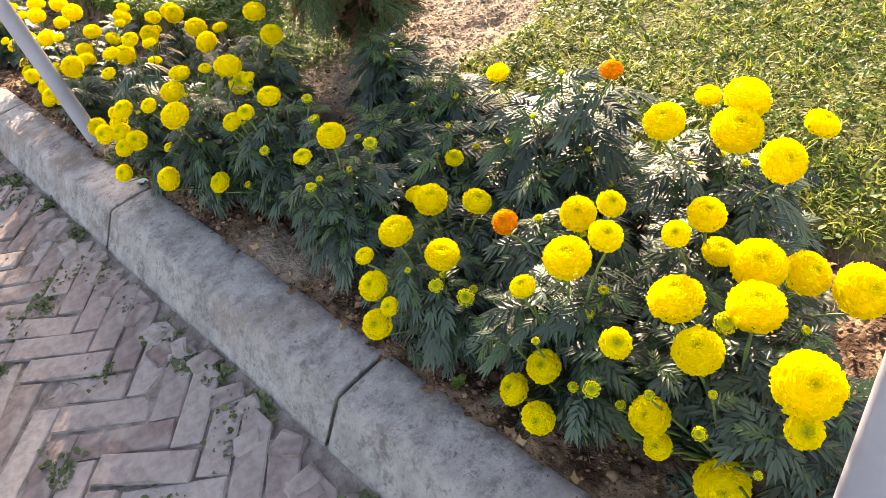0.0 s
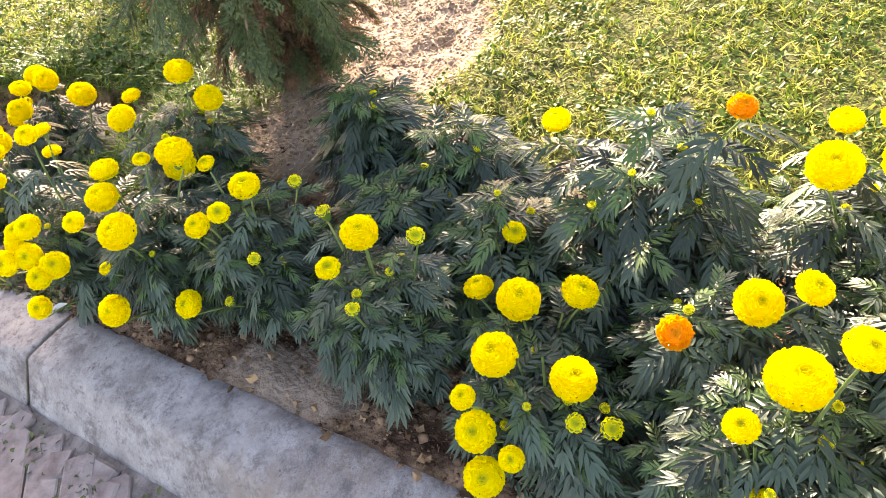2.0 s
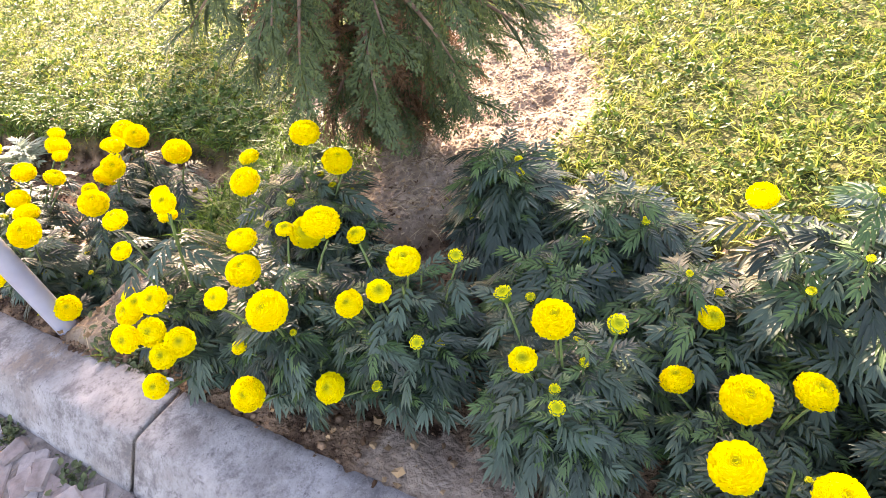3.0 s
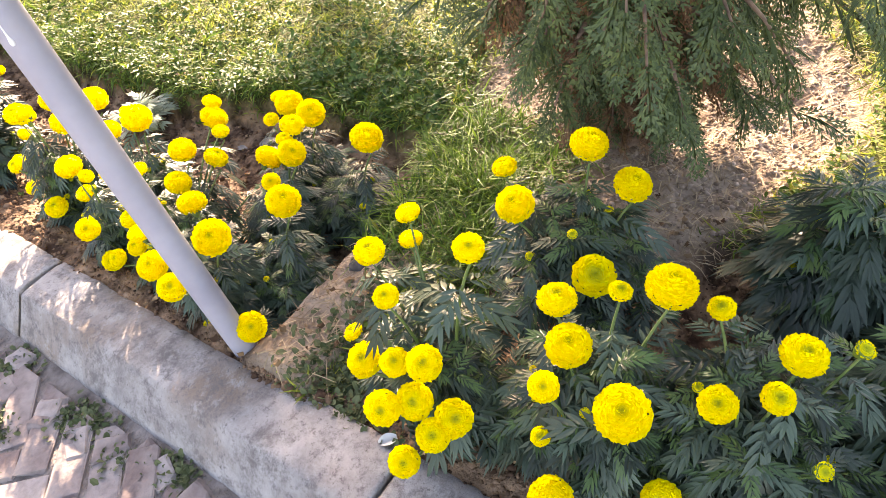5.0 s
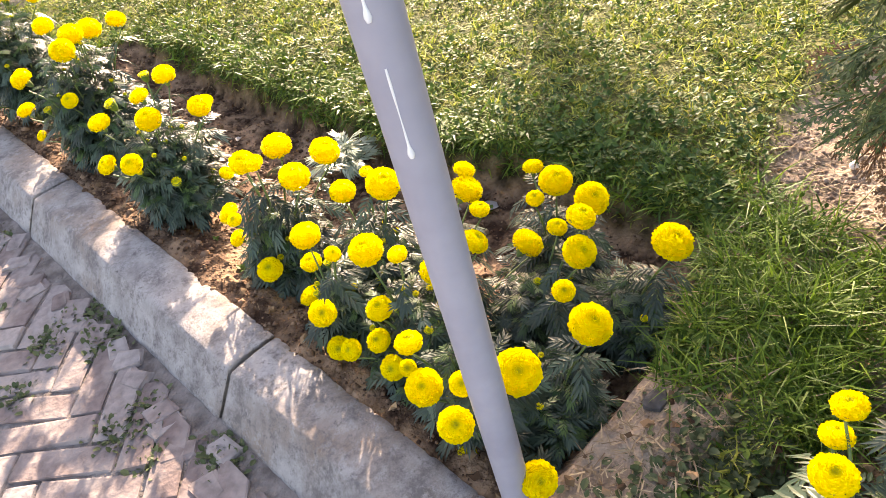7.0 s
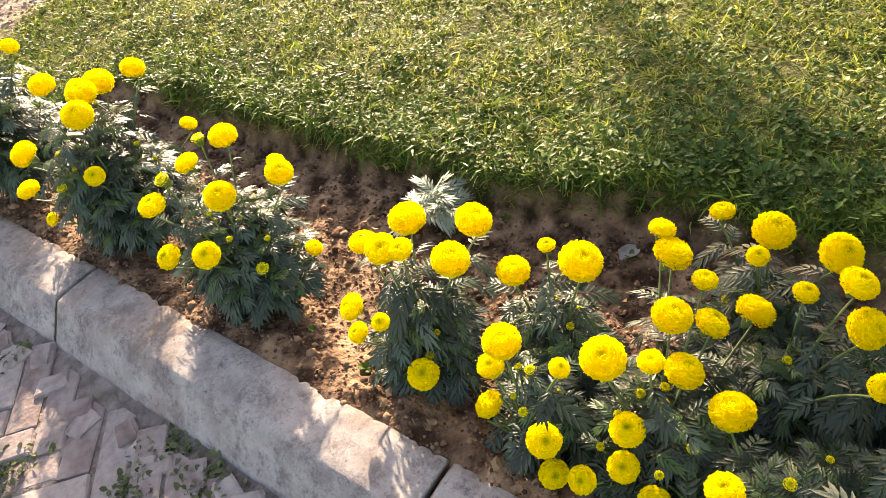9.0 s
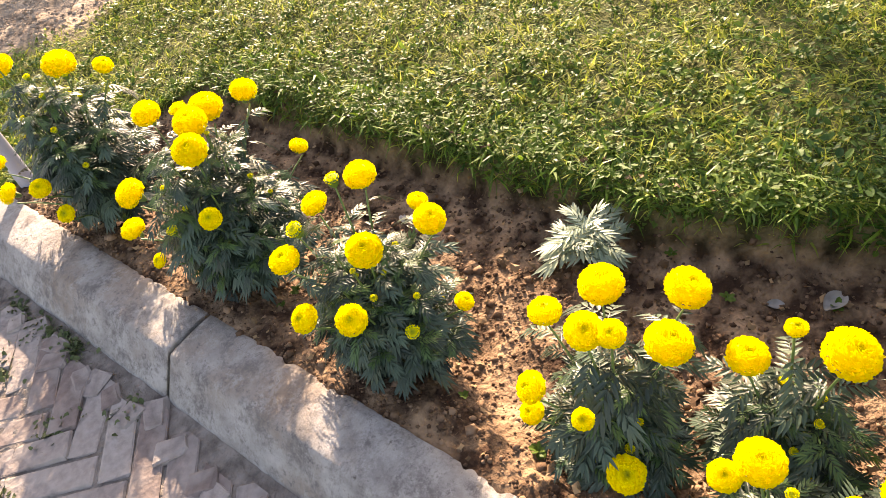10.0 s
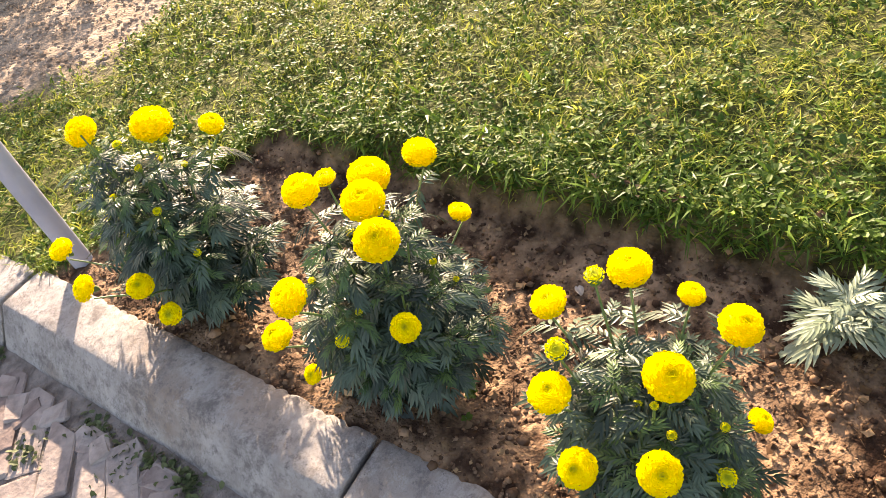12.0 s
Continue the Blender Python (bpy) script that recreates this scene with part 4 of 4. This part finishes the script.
# clods, straw and dead leaves
CLOD = [(np.array([(0, 0, 0.8), (1, 0.1, 0.1), (0.2, 0.9, 0.0), (-0.8, 0.3, 0.15), (-0.5, -0.8, 0), (0.6, -0.7, 0.05), (0, 0, -0.5)], dtype=float),
         np.array([(0, 1, 2), (0, 2, 3), (0, 3, 4), (0, 4, 5), (0, 5, 1), (6, 2, 1), (6, 3, 2), (6, 4, 3), (6, 5, 4), (6, 1, 5)]))]
n = 20000
y = rng.uniform(-1.0, 4.5, n)
x = rng.uniform(0.0, 1.0, n) ** 1.2 * np.maximum(np.interp(y, EDGE_Y, EDGE_X), 0.06)
ok = dry_mask(x, y) < 0.4
x, y, n = x[ok], y[ok], int(ok.sum())
sow("soil_clods", "crumbly brown soil clods in the bed", "soil", CLOD, x, y, rng.uniform(-0.4, 0.4, n), rng.uniform(0.0016, 0.0062, n) * (1 + 1.3 * (rng.random(n) > 0.95)), M_CLOD, smooth=True)
n = 1500
y = rng.uniform(-0.9, 4.4, n)
x = rng.uniform(0.05, 0.97, n) * np.maximum(np.interp(y, EDGE_Y, EDGE_X), 0.06)
ok = dry_mask(x, y) < 0.4
x, y, n = x[ok], y[ok], int(ok.sum())
sow("soil_clods", "larger brown lumps of dug soil", "soil", CLOD, x, y, rng.uniform(-0.6, 0.6, n), rng.gamma(3.0, 0.0020, n) + 0.003, M_CLOD, smooth=True)
n = 2600
x, y = rng.uniform(0.2, 1.7, n), rng.uniform(5.2, 6.8, n)
ok = dry_mask(x, y) > 0.5
sow("soil_clods", "dry earth crumbs in the tree basin", "soil", CLOD, x[ok], y[ok], rng.uniform(-0.4, 0.4, ok.sum()), rng.uniform(0.004, 0.014, ok.sum()), M_DRYCLOD, smooth=True)
n = 4200
a, q = rng.uniform(0, 6.28, n), np.sqrt(rng.random(n))
x, y = 1.25 + 0.66 * q * np.cos(a), 1.20 + 0.49 * q * np.sin(a)
sow("soil_clods", "pale dry earth crumbs round the tree", "soil", CLOD, x, y, rng.uniform(-0.4, 0.4, n), rng.uniform(0.003, 0.011, n), M_DRYCLOD, smooth=True)
STRAW = [blade_template(0.1, 0.02, 2), blade_template(0.4, 0.03, 2)]
n = 8000
a, q = rng.uniform(0, 6.28, n), np.sqrt(rng.random(n))
x, y = 1.22 + 0.66 * q * np.cos(a), 1.18 + 0.54 * q * np.sin(a)
x[:500], y[:500] = rng.uniform(0.05, 0.5, 500), rng.uniform(1.38, 1.57, 500)
sow("straw_litter", "dry straw and needles on the tree basin", "litter", STRAW, x, y, rng.uniform(-0.05, 0.25, n), rng.uniform(0.02, 0.07, n), M_STRAW, lift=0.004)
CRUMPLE = (np.array([(0, 0, 0.1), (0.35, 0.3, 0.35), (0.2, 0.8, 0.0), (-0.1, 1, 0.3), (-0.4, 0.5, 0.05), (0, 0.5, 0.3)], dtype=float),
           np.array([(0, 1, 5), (1, 2, 5), (2, 3, 5), (3, 4, 5), (4, 0, 5)]))
n = 5200
x, y = rng.uniform(0.03, 0.85, n), rng.uniform(-0.8, 4.4, n)
sow("bed_litter", "brown dead leaf bits and straw on the bed soil", "litter", STRAW + [CRUMPLE], x, y, rng.uniform(-0.3, 0.5, n), rng.uniform(0.006, 0.028, n), M_LITTER, lift=0.003)

# small things lying about
DRIED = bloom_mesh("dried_head", M_STRAW, 60, 0.0, 12, 0.6)
for hx, hy, d in ((0.665, 1.705, 0.020), (0.632, 1.685, 0.024), (0.77, 1.69, 0.018)):
    head = tagged(new("dried_flower", DRIED), "pale dried flower head fallen on the bed soil", "dead flower", "dried flower heads")
    head.matrix_basis = aim(Vector((hx, hy, float(ground_z(hx, hy)) + 0.3 * d)), (0.2, -0.3, 1), d * 0.5, hx * 9)


def curled_leaf(x, y, size, turn, mat, name, label, category):
    """A thin sheet, curled along its length, lying on the ground."""
    v, f = [], []
    for i in range(9):
        t = i / 8
        w = 0.34 * math.sin(math.pi * (0.08 + 0.84 * t)) ** 0.7
        for k in range(5):
            s = (k - 2) / 2
            v.append(((s * w), t - 0.5, 0.16 * s * s + 0.10 * math.sin(3 * t)))
    f = [(i * 5 + k, i * 5 + k + 1, (i + 1) * 5 + k + 1, (i + 1) * 5 + k) for i in range(8) for k in range(4)]
    v = np.array(v) * size
    o = len(v)
    low = v - (0, 0, 0.0012)
    f2 = [(a + o, d + o, c + o, b + o) for a, b, c, d in f]
    leaf = tagged(new(name, solid(name, np.concatenate([v, low]), np.array(f + f2), mat)), label, category)
    leaf.matrix_basis = pose(x, y, float(ground_z(x, y)) + 0.004, 6, -5, turn)
    return leaf


M_PAPER = material("dirty_paper", (0.55, 0.55, 0.53), (0.68, 0.67, 0.65), rough=0.7, scale=30, bump=0.1)
M_DEADLEAF = material("dead_grey_leaf", (0.20, 0.18, 0.16), (0.34, 0.31, 0.29), rough=0.7, scale=25, bump=0.3)
curled_leaf(0.735, 2.27, 0.060, 70, M_DEADLEAF, "dead_leaf", "curled grey dead leaf on the bed soil", "dead leaf")
curled_leaf(0.695, 2.37, 0.036, 20, M_DEADLEAF, "dead_leaf", "curled grey dead leaf on the bed soil", "dead leaf")
curled_leaf(0.55, 3.30, 0.030, 130, M_DEADLEAF, "dead_leaf", "curled grey dead leaf on the bed soil", "dead leaf")
curled_leaf(0.035, 1.20, 0.036, 55, M_PAPER, "paper_scrap", "white paper scrap lying at the kerb", "litter")

# seedlings in the bare soil and at the kerb's foot
SEEDLINGS = [(0.527, 1.563, 0.045, 15), (0.728, 2.263, 0.022, 7), (0.727, 2.615, 0.022, 7), (0.125, 2.61, 0.024, 8), (0.16, 2.81, 0.016, 6),
             (0.216, 3.39, 0.024, 7), (0.145, 3.355, 0.020, 6), (0.077, -0.182, 0.024, 9), (0.66, 2.46, 0.020, 6)]
for hx, hy, d, leaves in SEEDLINGS:
    r = np.random.default_rng(int(1000 * hy) + 500)
    tv, tf = OVAL[0]
    a = np.arange(leaves) * 2.39996 + r.uniform(0, 6)
    weed = tagged(new("seedling"), "small green round-leaved seedling growing in bare soil", "weed", "seedlings in the bed")
    weed.location = (hx, hy, float(ground_z(hx, hy)))
    for k in range(leaves):
        way = np.array([[math.cos(a[k]), math.sin(a[k]), r.uniform(0.1, 0.9)]])
        v, f = scatter(tv, tf, np.array([[0, 0, 0.006]]), way, np.array([[0, 0, 1.0]]) + r.normal(0, 0.2, (1, 3)), [d * r.uniform(0.6, 1.0)])
        part("leaf", solid("leaf", v, f, M_CLOVER, smooth=False), weed)
    sv, sf = tube([(0, 0, -0.006), (0.001, 0, 0.004), (0, 0.001, 0.012)], [0.0014, 0.0012, 0.0008], 5)
    part("stem", solid("stem", sv, sf, M_STEM), weed)

# a dark stone on the slab and a white stone by the tree
v, f = lathe([(0.001, -0.014), (0.024, -0.010), (0.034, 0.0), (0.030, 0.010), (0.016, 0.017), (0.001, 0.018)], 9)
v[:, :2] *= (1 + 0.14 * np.sin(3 * np.arctan2(v[:, 1], v[:, 0]) + 1))[:, None]
stone = tagged(new("stone", solid("stone", v * (0.95, 0.62, 0.55), f, M_DARKSTONE, smooth=False)), "flat dark grey stone lying on the earth slab", "stone")
stone.location = (0.365, 1.535, float(ground_z(0.365, 1.535)) + 0.006)
v, f = lathe([(0.001, -0.011), (0.008, -0.009), (0.0125, -0.002), (0.0125, 0.004), (0.008, 0.010), (0.001, 0.012)], 12)
stone = tagged(new("stone", solid("stone", v * (1, 0.85, 0.9), f, M_WHITE)), "small round white stone on the dry earth", "stone")
stone.location = (1.23, 1.50, float(ground_z(1.23, 1.50)) + 0.009)


# ---- brick path: worn bricks on edge in herringbone ----
def brick_mesh(length, width, seed):
    r = np.random.default_rng(seed)
    bm = bmesh.new()
    bmesh.ops.create_cube(bm, size=1)
    for q in bm.verts:
        q.co = Vector((q.co.x * length, q.co.y * width, q.co.z * 0.05 - 0.025))
    top = [e for e in bm.edges if all(q.co.z > -0.01 for q in e.verts)]
    up = [e for e in bm.edges if abs(e.verts[0].co.z - e.verts[1].co.z) > 0.02]
    bmesh.ops.bevel(bm, geom=top + up, offset=0.006, segments=2, affect="EDGES", profile=0.6)
    for q in bm.verts:
        q.co += Vector((r.normal(0, 0.0014), r.normal(0, 0.0014), r.normal(0, 0.0012) if q.co.z > -0.02 else 0))
    bmesh.ops.triangulate(bm, faces=bm.faces)
    me = bpy.data.meshes.new("brick")
    bm.to_mesh(me)
    bm.free()
    me.materials.append(M_BRICK)
    return me


def cut_brick(m, limit):
    """A brick trimmed where it meets the kerb."""
    bm = bmesh.new()
    bm.from_mesh(bricks[0])
    bm.transform(m)
    bmesh.ops.bisect_plane(bm, geom=bm.verts[:] + bm.edges[:] + bm.faces[:], plane_co=(limit, 0, 0), plane_no=(1, 0, 0), clear_outer=True)
    bmesh.ops.holes_fill(bm, edges=[e for e in bm.edges if e.is_boundary], sides=0)
    bm.transform(m.inverted())
    bmesh.ops.triangulate(bm, faces=bm.faces)
    me = bpy.data.meshes.new("brick")
    bm.to_mesh(me)
    bm.free()
    me.materials.append(M_BRICK)
    return me


UNIT = 0.0825
bricks = [brick_mesh(3 * UNIT - 0.007, UNIT - 0.007, s) for s in range(8)]
pavement = tagged(new("brick_path"), "worn dusty brick-on-edge herringbone path with weedy joints", "path", kind="structure")
c45 = math.sqrt(0.5)
placed = 0
for i in range(-60, 90):
    for j in range(-60, 90):
        k = (i - j) % 6
        if k == 0:
            u, w, turn = (i + 1.5) * UNIT, (j + 0.5) * UNIT, 0
        elif k == 5:
            u, w, turn = (i + 0.5) * UNIT, (j + 1.5) * UNIT, 90
        else:
            continue
        px, py = (u - w) * c45 - 0.35, (u + w) * c45
        if not (-1.08 < px < -0.13 and -0.3 < py < 5.5) or placed >= 300:
            continue
        m = pose(px, py, random.gauss(0.0, 0.0026), random.gauss(0, 1.0), random.gauss(0, 1.2), turn + 45 + random.gauss(0, 2.8))
        limit = -0.212 + random.gauss(0, 0.014)
        b = part("brick", cut_brick(m, limit) if px > -0.31 else bricks[(i * 5 + j * 3) % 8], pavement)
        b.matrix_basis = m
        placed += 1

# broken stones bedded along the kerb's foot
r = np.random.default_rng(21)
SHARDS = []
for q in range(6):
    bm = bmesh.new()
    bmesh.ops.create_cube(bm, size=1)
    for w in bm.verts:
        w.co = Vector((w.co.x * 0.075 * r.uniform(0.7, 1.3), w.co.y * 0.055 * r.uniform(0.6, 1.4), w.co.z * 0.03 - 0.008))
    bmesh.ops.bevel(bm, geom=bm.edges[:], offset=0.008, segments=2, affect="EDGES", profile=0.6)
    for w in bm.verts:
        w.co += Vector(r.normal(0, 0.002, 3))
    me = bpy.data.meshes.new("broken_stone")
    bm.to_mesh(me)
    bm.free()
    me.materials.append(M_BRICK)
    SHARDS.append(me)
for q in range(62):
    b = part("broken_stone", SHARDS[q % 6], pavement)
    b.matrix_basis = pose(r.uniform(-0.285, -0.215), -0.3 + 5.3 * (q + r.random()) / 62, r.uniform(-0.005, 0.001), r.normal(0, 2), r.normal(0, 2), r.uniform(0, 180))

# weeds in the path's joints
n, c = 30000, 110
cx, cy = rng.uniform(-0.95, -0.2, c), rng.uniform(-0.3, 4.9, c)
cx[:30] = rng.uniform(-0.26, -0.19, 30)
k = rng.integers(0, c, n)
x, y = cx[k] + rng.normal(0, 0.022, n), cy[k] + rng.normal(0, 0.03, n)
ok = x < -0.18
sow("joint_weeds", "low dull green weeds in the brick joints", "weeds", OVAL + THIN, x[ok], y[ok], rng.uniform(0.0, 1.0, ok.sum()), rng.uniform(0.008, 0.024, ok.sum()), M_WEED, parent_z=np.full(ok.sum(), -0.004))
